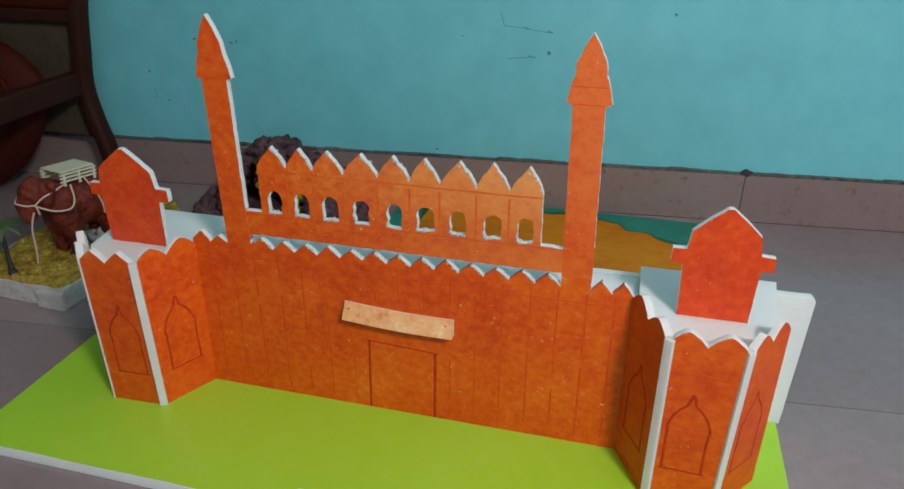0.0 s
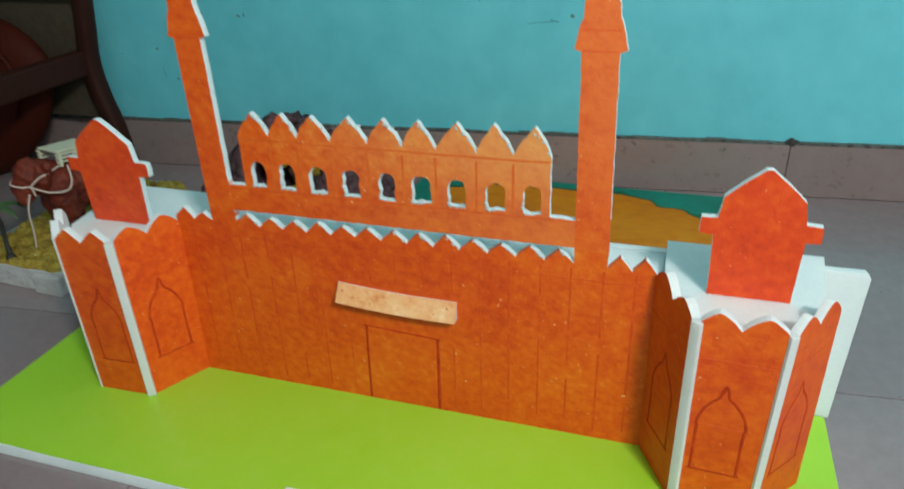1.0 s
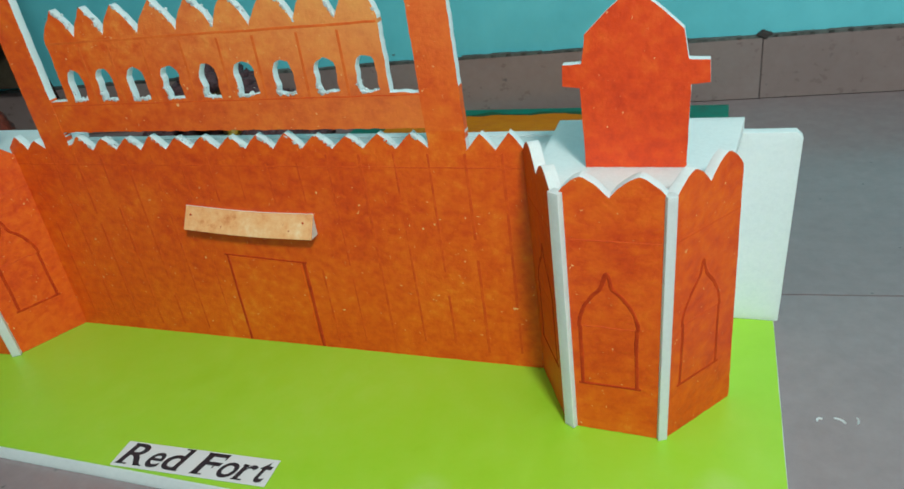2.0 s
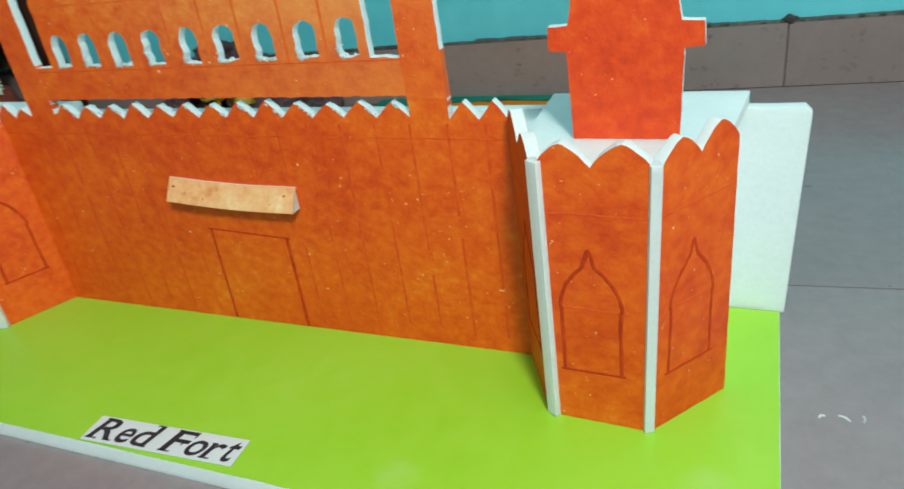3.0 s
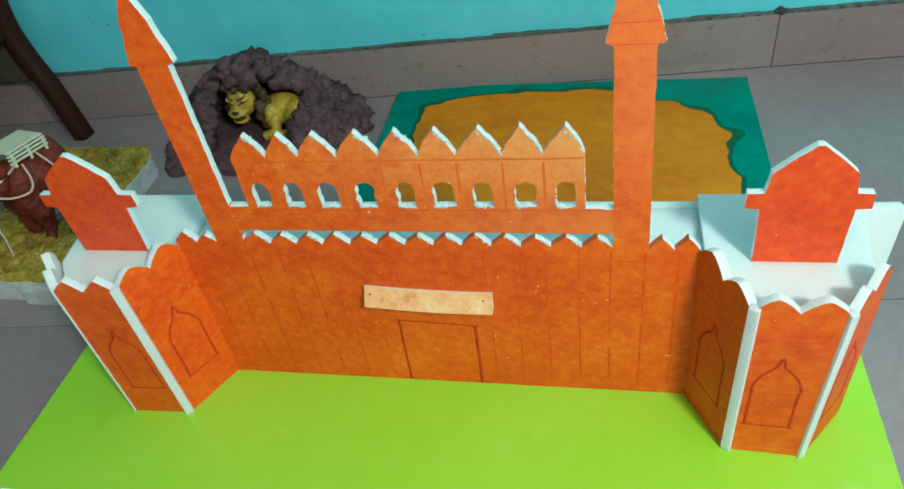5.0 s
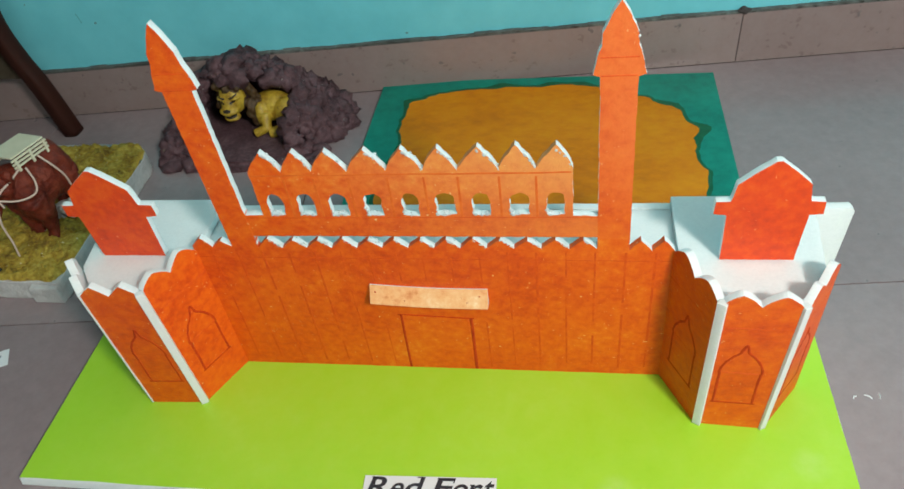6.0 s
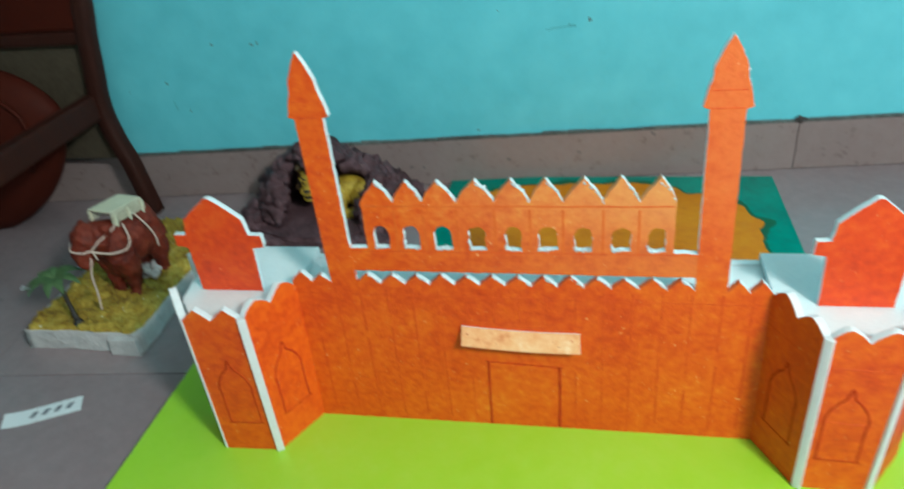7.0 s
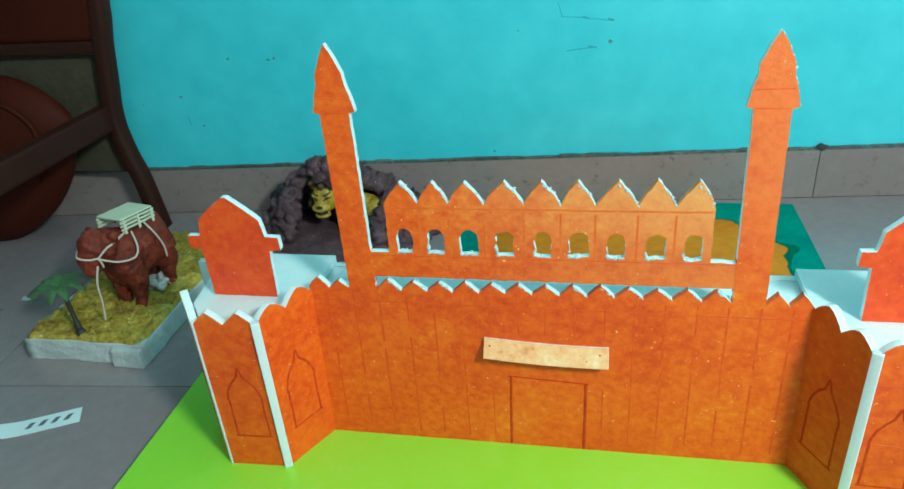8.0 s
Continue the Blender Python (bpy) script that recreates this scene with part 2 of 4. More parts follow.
def box(bm, x0, x1, y0, y1, z0, z1, bevel=0.0, mat=0, m=None):
    r = bmesh.ops.create_cube(bm, size=1)
    vs = r["verts"]
    for v in vs:
        v.co = Vector((x0 + (v.co.x + 0.5) * (x1 - x0), y0 + (v.co.y + 0.5) * (y1 - y0), z0 + (v.co.z + 0.5) * (z1 - z0)))
    fs = list({f for v in vs for f in v.link_faces})
    if bevel:
        g = bmesh.ops.bevel(bm, geom=list({e for f in fs for e in f.edges}), offset=bevel, segments=2, affect="EDGES", profile=0.6)
        fs = list({f for v in g["verts"] for f in v.link_faces} | {f for f in fs if f.is_valid})
        vs = list({v for f in fs for v in f.verts})
    for f in fs:
        f.material_index = mat
    if m:
        bmesh.ops.transform(bm, matrix=m, verts=vs)
    return vs


def ball(bm, at, size, mat=0, sub=3, rough=0.0, freq=20.0, m=None):
    vs = bmesh.ops.create_icosphere(bm, subdivisions=sub, radius=1)["verts"]
    size = Vector((size,) * 3) if isinstance(size, (int, float)) else Vector(size)
    for v in vs:
        k = 1 + (rough * noise.noise((Vector(at) + v.co * size) * freq) if rough else 0)
        v.co = Vector((v.co.x * size.x, v.co.y * size.y, v.co.z * size.z)) * k
        if m:
            v.co = m @ v.co
        v.co += Vector(at)
    for f in {f for v in vs for f in v.link_faces}:
        f.material_index = mat
    return vs


def lumps(seeds, name_seed=1):
    """Many small uneven stones in one bmesh: seeds are (place, size, roughness, frequency)."""
    tmp = bmesh.new()
    bmesh.ops.create_icosphere(tmp, subdivisions=2, radius=1)
    tmp.verts.index_update()
    unit = [v.co.copy() for v in tmp.verts]
    tris = [[v.index for v in f.verts] for f in tmp.faces]
    tmp.free()
    verts, faces = [], []
    for at, size, rough, freq in seeds:
        o = len(verts)
        for c in unit:
            q = Vector((c.x * size[0], c.y * size[1], c.z * size[2]))
            verts.append(at + q * (1 + rough * noise.noise((at + q) * freq)))
        faces += [[o + k for k in f] for f in tris]
    me = bpy.data.meshes.new("lumps")
    me.from_pydata(verts, [], faces)
    b = bmesh.new()
    b.from_mesh(me)
    bpy.data.meshes.remove(me)
    return b


def tube(bm, pts, radii, sides=10, mat=0, flat=1.0):
    """A tube through the points, with a radius at each."""
    pts = [Vector(p) for p in pts]
    if isinstance(radii, (int, float)):
        radii = [radii] * len(pts)
    rings = []
    for i, p in enumerate(pts):
        d = (pts[min(i + 1, len(pts) - 1)] - pts[max(i - 1, 0)]).normalized()
        side = d.cross(Vector((0, 1, 0)) if abs(d.y) < 0.9 else Vector((1, 0, 0))).normalized()
        up = d.cross(side)
        rings.append([bm.verts.new(p + radii[i] * (side * math.cos(2 * math.pi * k / sides) + up * flat * math.sin(2 * math.pi * k / sides))) for k in range(sides)])
    faces = []
    for a, b in zip(rings, rings[1:]):
        for k in range(sides):
            faces.append(bm.faces.new((a[k], a[(k + 1) % sides], b[(k + 1) % sides], b[k])))
    faces += [bm.faces.new(rings[0][::-1]), bm.faces.new(rings[-1])]
    for f in faces:
        f.material_index, f.smooth = mat, True


def spline(pts, n=8):
    """Points on a smooth curve through pts."""
    pts = [Vector(p) for p in pts]
    out = []
    for i in range(len(pts) - 1):
        a, b, c, d = pts[max(i - 1, 0)], pts[i], pts[i + 1], pts[min(i + 2, len(pts) - 1)]
        for k in range(n):
            t = k / n
            out.append(0.5 * (2 * b + (c - a) * t + (2 * a - 5 * b + 4 * c - d) * t * t + (3 * b - a - 3 * c + d) * t ** 3))
    return out + [pts[-1]]


def ragged(loop, step=0.0035, amp=0.0005, seed=0.0):
    """A hand-cut outline: the loop in small steps, a little off its line."""
    out = []
    for (x0, z0), (x1, z1) in zip(loop, loop[1:] + loop[:1]):
        n = max(1, int(math.hypot(x1 - x0, z1 - z0) / step))
        for k in range(n):
            t = k / n
            x, z = x0 + (x1 - x0) * t, z0 + (z1 - z0) * t
            d = noise.noise_vector(Vector((x * 170, seed + 3.1, z * 170)))
            out.append((x + amp * d.x, z + amp * d.z))
    return out


def sheet(bm, loops, y0=0.0, y1=T, m=None, front=0, side=1, slopes=0.0):
    """A cut sheet in the x-z plane: the first loop is its outline, the others are holes. The front, at y0, is painted; cut edges and back are bare."""
    flat = [p for lp in loops for p in lp]
    tris = tessellate_polygon([[Vector((x, z, 0)) for x, z in lp] for lp in loops])
    f = [bm.verts.new((x, y0, z)) for x, z in flat]
    b = [bm.verts.new((x, y1, z)) for x, z in flat]
    for i, j, k in tris:
        if len({i, j, k}) < 3:
            continue
        for vs, mat in ((f, front), (b, side)):
            try:
                bm.faces.new((vs[i], vs[j], vs[k])).material_index = mat
            except ValueError:
                pass
    s = 0
    for lp in loops:
        n = len(lp)
        for k in range(n):
            i, j = s + k, s + (k + 1) % n
            (xa, za), (xb, zb) = lp[k], lp[(k + 1) % n]
            crest = slopes and min(za, zb) > slopes and (xb - xa) * (zb - za) > 0.35 * (xb - xa) ** 2
            bm.faces.new((f[i], f[j], b[j], b[i])).material_index = front if crest else side
        s += n
    if m:
        bmesh.ops.transform(bm, matrix=m, verts=f + b)


def merlon(x0, x1, z0, h, p=1.15, n=7, tip=0.0):
    """Points of one pointed merlon from x0 to x1 (without its last point)."""
    return [(x0 + (x1 - x0) * k / n, z0 + h * ((1 - tip) * (1 - abs(2 * k / n - 1) ** p) + tip * max(0, 1 - abs(2 * k / n - 1) / 0.34))) for k in range(n)]


def merlons(x0, x1, count, z0, h, p=1.15, n=8, jig=0.0006, tip=0.0):
    rnd = random.Random(int(x0 * 1000) + count)
    out = []
    for i in range(count):
        a, b = x0 + (x1 - x0) * i / count, x0 + (x1 - x0) * (i + 1) / count
        out += merlon(a, b, z0 + rnd.uniform(-jig, jig), h + rnd.uniform(-2, 2) * jig, p, n, tip)
    return out + [(x1, z0)]


def ridge(bm, pts, width, height, m=None):
    """A low scored line through points (x, z) on the plane y = 0, standing out to -y."""
    rows = []
    for i, (x, z) in enumerate(pts):
        ax, az = pts[max(i - 1, 0)]
        bx, bz = pts[min(i + 1, len(pts) - 1)]
        d = math.hypot(bx - ax, bz - az) or 1
        nx, nz = -(bz - az) / d, (bx - ax) / d
        w = width * (0.5 + 0.12 * noise.noise(Vector((x * 300, z * 300, 1))))
        rows.append([bm.verts.new(c) for c in ((x - nx * w, 0.0004, z - nz * w), (x - nx * w * 0.4, -height, z - nz * w * 0.4),
                                               (x + nx * w * 0.4, -height, z + nz * w * 0.4), (x + nx * w, 0.0004, z + nz * w))])
    for a, b in zip(rows, rows[1:]):
        for k in range(3):
            bm.faces.new((a[k], a[k + 1], b[k + 1], b[k]))
    bm.faces.new(rows[0])
    bm.faces.new(rows[-1][::-1])
    if m:
        bmesh.ops.transform(bm, matrix=m, verts=[v for r in rows for v in r])


# ---- the room ----
ANG = 5.03   # the room stands turned by this against the model
ROOM = Matrix.Translation(Vector((0.2, 0.565, FLOOR)) * U) @ Matrix.Rotation(radians(ANG), 4, "Z")   # foot of the skirting; x along the wall, y into it
X0, X1, Y0, HIGH = -2.5, 2.5, -3.3, 2.7
SK = 0.104


def room_slab(name, label, category, x0, x1, y0, y1, z0, z1, mat):
    bm = bmesh.new()
    box(bm, x0, x1, y0, y1, z0, z1)
    me = bpy.data.meshes.new(name)
    bmesh.ops.recalc_face_normals(bm, faces=bm.faces)
    bm.to_mesh(me)
    bm.free()
    me.materials.append(mat)
    ob = new(name, me)
    ob.matrix_world = ROOM
    return tagged(ob, label, category, kind="structure")


floor = room_slab("floor", "mauve grey glazed floor tiles with dark joints", "floor", X0, X1, Y0, 0.03, -0.1, -0.003, GROUT)
wall_north = room_slab("wall_north", "teal painted wall with faint stains above a tiled skirting", "wall", X0 - 0.15, X1 + 0.15, 0.010, 0.16, -0.1, HIGH, WALLP)
room_slab("wall_south", "plain faded teal wall", "wall", X0 - 0.15, X1 + 0.15, Y0 - 0.15, Y0, -0.1, HIGH, DIM)
room_slab("wall_east", "plain faded teal wall", "wall", X1, X1 + 0.15, Y0, 0.010, -0.1, HIGH, DIM)
room_slab("wall_west", "plain faded teal wall", "wall", X0 - 0.15, X0, Y0, 0.010, -0.1, HIGH, DIM)
room_slab("ceiling", "plain white ceiling", "ceiling", X0 - 0.15, X1 + 0.15, Y0 - 0.15, 0.16, HIGH, HIGH + 0.12, PLASTER)
SCUFF = mottled("grey_scuff", [(0.07, 0.26, 0.30), (0.09, 0.40, 0.45)], (40, 200), 0.8, 0.2, 300)
for x0, z0, x1, z1, w in ((-0.786, 0.223, -0.782, 0.203, 0.0022), (-0.006, 0.412, 0.002, 0.388, 0.0016), (0.000, 0.386, 0.098, 0.374, 0.0018), (0.040, 0.383, 0.052, 0.380, 0.0034),
                          (0.088, 0.377, 0.099, 0.374, 0.0040), (0.010, 0.320, 0.064, 0.326, 0.0024), (0.052, 0.327, 0.068, 0.324, 0.0036)):
    bm = bmesh.new()
    ridge(bm, [((x0 + (x1 - x0) * k / 8) / U, (z0 + (z1 - z0) * k / 8 + 0.002 * noise.noise(Vector((x0 * 9, k * 0.6, 0)))) / U) for k in range(9)], w / U, 0.0002)
    bmesh.ops.translate(bm, verts=bm.verts, vec=(0, 0.0098 / U, 0))
    part("scuff", bm, SCUFF, wall_north, "faint grey scuff")
skirting = room_slab("baseboard", "pinkish grey tile skirting with a dirty cement top", "skirting", X0, X1, 0.002, 0.0098, 0.0, SK - 0.002, GROUT)

bm = bmesh.new()
for i in range(180):
    x = X0 + (X1 - X0) * (i + 0.5) / 180
    box(bm, x - 0.018, x + 0.018, 0.0005, 0.0105, SK - 0.001, SK + 0.004 + 0.003 * noise.noise(Vector((x * 9, 0, 0))) + 0.002 * noise.noise(Vector((x * 31, 0, 0))), 0.0)
bmesh.ops.scale(bm, vec=(1 / U,) * 3, verts=bm.verts)
part("cement_line", bm, CEMENT, skirting, "rough dark cement line")

bm = bmesh.new()
ball(bm, (0.51, 0.0035, SK + 0.004), (0.012, 0.006, 0.007), 0, 3, 0.5, 160)
bmesh.ops.scale(bm, vec=(1 / U,) * 3, verts=bm.verts)
part("cement_lump", bm, GROUT, skirting, "dark lump of cement")

# ---- the fort ----
WALL = 0.43
fort = thing("fort_model", "orange painted foam model of a fort on a lime green board", "model")
bm = bmesh.new()
box(bm, -0.190, 0.586, -0.1475, 0.105, FLOOR, -0.0006, 0.0008)
for v in bm.verts:      # the front edge is cut at a slant
    if v.co.y < -0.14:
        v.co.y += 0.0030 * v.co.z / -FLOOR
base = part("base_board", bm, FOAM, fort, "white foam base board")
bm = bmesh.new()
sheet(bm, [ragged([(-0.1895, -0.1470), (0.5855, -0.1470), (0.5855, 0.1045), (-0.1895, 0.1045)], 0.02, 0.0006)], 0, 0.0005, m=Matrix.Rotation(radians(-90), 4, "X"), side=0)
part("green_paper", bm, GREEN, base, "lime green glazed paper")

# front wall, one cut sheet up to its merlons
LM, RM = (0.0388, 0.0638), (0.3665, 0.3925)      # feet of the two minarets
top = [(0, 0), (WALL, 0)]
top += [(x, z) for x, z in reversed(merlons(RM[1], WALL, 2, 0.168, 0.0115, 1.1))]
top += [(RM[1], 0.184), (RM[0], 0.184)]
top += [(x, z) for x, z in reversed(merlons(LM[1], RM[0], 13, 0.170, 0.0100, 1.15))]
top += [(LM[1], 0.184), (LM[0], 0.184)]
top += [(x, z) for x, z in reversed(merlons(0.0, LM[0], 2, 0.171, 0.0085, 1.1))]
bm = bmesh.new()
sheet(bm, [ragged(top)], slopes=0.16)
front = part("front_wall", bm, [PAINT, FOAM], fort, "orange painted front wall with pointed merlons")

# arcade with its nine arched openings, on a beam between the minarets
bays = 9
AX0, AX1 = 0.0808, 0.3460
step = (AX1 - AX0) / bays
outline = [(LM[1] - 0.0015, 0.1845), (RM[0] + 0.0015, 0.1835), (RM[0] + 0.0015, 0.2065), (AX1, 0.2075)]
CUTS = [AX0 + (AX1 - AX0) * i / bays + 0.0022 * math.sin(i * 1.9) * (0 < i < bays) - (0.0028 if 0 < i < 5 else 0) for i in range(bays + 1)]
crest = []
for i, (a, b) in enumerate(zip(CUTS, CUTS[1:])):      # hand-cut: each bay has its own width, height and lean of the tip
    lean = 0.10 * math.sin(i * 2.3 + 0.6) + (0.22 if i == bays - 1 else 0.0)
    crest += [(a + (b - a) * (u + lean * u * (1 - u)), z) for u, z in
              [((x - a) / (b - a), z) for x, z in merlon(a, b, 0.2550 + 0.0006 * math.sin(i * 3.1), 0.0190 + 0.0005 * i, 2.0, 12, 0.22)]]
outline += list(reversed(crest + [(AX1, 0.2550)]))
outline += [(AX0, 0.2085), (LM[1] - 0.0015, 0.2085)]
holes = []
rnd = random.Random(4)
for i in range(bays):
    c = (CUTS[i] + CUTS[i + 1]) / 2 + 0.0004 + rnd.uniform(-0.0006, 0.0006)
    w, z0, z1 = 0.0074 + rnd.uniform(-0.0005, 0.0008), 0.2085, 0.2250
    arch = [(c - w * 0.98, z0), (c + w, z0 + rnd.uniform(-0.0006, 0.0006)), (c + w, z1)]
    arch += [(c + w * math.cos(a) * (0.94 if 0.2 < a < 2.94 else 1), z1 + 0.0066 * math.sin(a) ** 0.8) for a in [math.pi * k / 8 for k in range(1, 8)]]
    arch += [(c - w, z1)]
    holes.append(ragged(arch, 0.0022, 0.0015, i * 1.7))
bm = bmesh.new()
sheet(bm, [ragged(outline, 0.0025, 0.0008)] + holes, slopes=0.25)
arcade = part("arcade", bm, [PAINT_WORN_GLARE, FOAM], fort, "orange arcade with nine arched openings")


def crumbs(parent, paths, count, seed, most=0.0015):
    """Torn foam beads that stand out along the cut edges."""
    r2 = random.Random(seed)
    b = bmesh.new()
    for pts in paths:
        for k in range(count):
            i = r2.randrange(len(pts) - 1)
            t = r2.random()
            x, z = pts[i][0] + (pts[i + 1][0] - pts[i][0]) * t, pts[i][1] + (pts[i + 1][1] - pts[i][1]) * t
            r = r2.uniform(0.0003, most)
            ball(b, (x, r2.choice((0.0003, 0.0003, r2.uniform(0, T))), z), (r * r2.uniform(0.7, 1.6), r * 0.8, r * r2.uniform(0.7, 1.6)), 0, 1, 0.5, 900)
    return tagged(part("foam_crumb", b, FOAM, parent, "torn white foam beads"), kind="stuff")


crumbs(arcade, [[lp[-3], lp[-2], lp[-1]] + lp[:6] for lp in holes], 22, 2)
fs = (RM[0] - LM[1]) / 13
crumbs(front, [[(LM[1] + (i + 0.5) * fs, 0.1795), (LM[1] + (i + 0.97) * fs, 0.1708)] for i in range(13)], 9, 6)
crumbs(arcade, [list(reversed(m)) for m in [[((CUTS[i] + CUTS[i + 1]) / 2, 0.2735), (CUTS[i] * 0.2 + CUTS[i + 1] * 0.8, 0.2665), (CUTS[i + 1], 0.2550)] for i in range(bays)]], 12, 3)


def minaret(x0, x1, lean, paint):
    c, w = (x0 + x1) / 2, (x1 - x0) / 2
    cap = [(w * 0.95 + 0.0005, 0.333), (w + 0.0050, 0.3345), (w + 0.0020, 0.3480), (w - 0.0005, 0.3560), (w - 0.0015, 0.3650), (w * 0.45, 0.3780), (0.0, 0.3880)]
    r = [(c + x + lean * (z - 0.184), z) for x, z in cap]
    lft = [(c - x + lean * (z - 0.184), z) for x, z in reversed(cap[:-1])]
    bm = bmesh.new()
    sheet(bm, [ragged([(x0, 0.1815), (x1, 0.1815)] + r + lft, 0.004, 0.0006)], -0.00025)
    for f in bm.faces:
        if f.calc_center_median().z < 0.2085 and f.calc_center_median().y > 0:
            f.material_index = 0
    ob = part("minaret", bm, [paint, FOAM], fort, "tall orange minaret with a pointed cap")
    crumbs(ob, [r], 22, int(x0 * 1000), 0.0008)
    for z, k in ((0.3475, 1.0), (0.3335, 0.95)):
        b2 = bmesh.new()
        d = lean * (z - 0.184)
        ridge(b2, [(c - w * k + d + 2 * w * k * i / 6, z) for i in range(7)], 0.0016, 0.0004)
        part("scored_line", b2, FAINT, ob)


minaret(*LM, -0.017, PAINT)
minaret(*RM, -0.016, PAINT_LIT)

# scored lines that mark the masonry and the bays
for k in range(17):
    x = 0.016 + k * 0.0249 + random.uniform(-0.001, 0.001)
    low = 0.004
    gap = random.uniform(0.03, 0.13)
    if 0.155 < x < 0.28:
        segs = [(low, random.uniform(0.050, 0.074)), (0.128, random.uniform(0.150, 0.166))]
    else:
        segs = [(low + random.uniform(0, 0.012), gap), (gap + random.uniform(0.004, 0.022), 0.166)]
    for a, b in segs:
        bm = bmesh.new()
        ridge(bm, [(x + 0.0008 * noise.noise(Vector((k, i, 0))), a + (b - a) * i / 10) for i in range(11)], random.uniform(0.0022, 0.0046), 0.00006)
        part("scored_line", bm, FAINT, front)
bm = bmesh.new()
ridge(bm, [(0.002 + 0.426 * i / 40, 0.158 - 0.002 * i / 40 + 0.0006 * noise.noise(Vector((i * 0.7, 0, 0)))) for i in range(41)], 0.0022, 0.00006)
part("scored_line", bm, FAINT, front)
bm = bmesh.new()
ridge(bm, [(AX0 + 0.001 + (AX1 - AX0 - 0.002) * i / 30, 0.2512 + 0.0005 * noise.noise(Vector((i * 0.7, 22.6, 0)))) for i in range(31)], 0.0034, 0.00006)
part("scored_line", bm, SMUDGE, arcade)
for i in range(1, bays):
    bm = bmesh.new()
    ridge(bm, [(CUTS[i] + 0.0004 * noise.noise(Vector((i, k, 0))), 0.206 + 0.042 * k / 8) for k in range(9)], 0.0040, 0.00006)
    part("scored_line", bm, SMUDGE, arcade)
bm = bmesh.new()
ridge(bm, [(LM[1] + (RM[0] - LM[1]) * i / 30, 0.2055 + 0.0004 * noise.noise(Vector((i * 0.7, 5, 0)))) for i in range(31)], 0.0018, 0.00008)
part("scored_line", bm, FAINT, arcade)

# gate: a leaf framed by three scored grooves, under a sloping canopy
bm = bmesh.new()
sheet(bm, [[(0.1835, 0.0005), (0.2475, 0.0005), (0.2480, 0.0775), (0.1845, 0.0805)]], -0.0003, 0.0005, side=0)
gate = part("gate", bm, [PAINT, FOAM], fort, "closed orange gate")
for pts, w in (([(0.1812, 0.0005), (0.1818, 0.04), (0.1828, 0.082)], 0.0034), ([(0.2500, 0.0005), (0.2505, 0.04), (0.2508, 0.078)], 0.0042),
               ([(0.1800, 0.0822), (0.2150, 0.0802), (0.2535, 0.0780)], 0.0018)):
    bm = bmesh.new()
    ridge(bm, [(p.x, p.z) for p in spline([(x, 0, z) for x, z in pts], 6)], w, 0.0004)
    part("gate_groove", bm, SCORE, gate)
bm = bmesh.new()
box(bm, 0.1600, 0.2700, -0.0012, 0.0012, -0.0190, 0.0, 0.0004)
bmesh.ops.subdivide_edges(bm, edges=[e for e in bm.edges if abs(e.verts[0].co.x - e.verts[1].co.x) > 0.05], cuts=16)
for f in bm.faces:      # bare foam on the upper cut edge
    f.material_index = int(f.calc_center_median().z > -0.0007)
for v in bm.verts:
    v.co = Matrix.Translation((0, -0.0005, 0.1248)) @ Matrix.Rotation(radians(-34), 4, "X") @ v.co
    v.co.z -= 0.042 * (v.co.x - 0.1600) + 0.0016 * math.sin(math.pi * (v.co.x - 0.1600) / 0.11)
canopy = part("canopy", bm, [CANOPY, FOAM], fort, "pale orange sloping canopy over the gate")
for x0, drop in ((0.1605, 0.0), (0.2697, 0.0046)):
    bm = bmesh.new()
    sheet(bm, [[(0.0016, 0.1088 - drop), (0.0108, 0.1092 - drop), (0.0016, 0.1240 - drop)]], x0 - 0.0004, x0 + 0.0004, Matrix.Rotation(radians(-90), 4, "Z"))
    part("canopy_end", bm, FOAM, canopy, "white cut foam end")
for x, z in ((0.1655, 0.1195), (0.2625, 0.1155)):
    bm = bmesh.new()
    ball(bm, (x, -0.0060, z), (0.0009, 0.0008, 0.0008), 0, 2, 0.3, 900)
    part("pin_head", bm, SCORE, canopy, "dark pin head")


def arch_points(w, h):
    """Outline of a door with a cusped pointed arch, from foot to foot."""
    side = [(-w, 0), (-w * 0.97, h * 0.50), (-w * 1.02, h * 0.55), (-w * 0.90, h * 0.67), (-w * 0.58, h * 0.79), (-w * 0.20, h * 0.885), (0, h * 1.01)]
    return side + [(-x, z) for x, z in reversed(side[:-1])]


def flare(bm):
    """The right tower opens a little towards its top."""
    for v in bm.verts:
        if v.co.x > 0.46:
            v.co.x += 0.0045 * v.co.z / 0.17 * max(0, 1 - abs(v.co.x - 0.517) / 0.04)


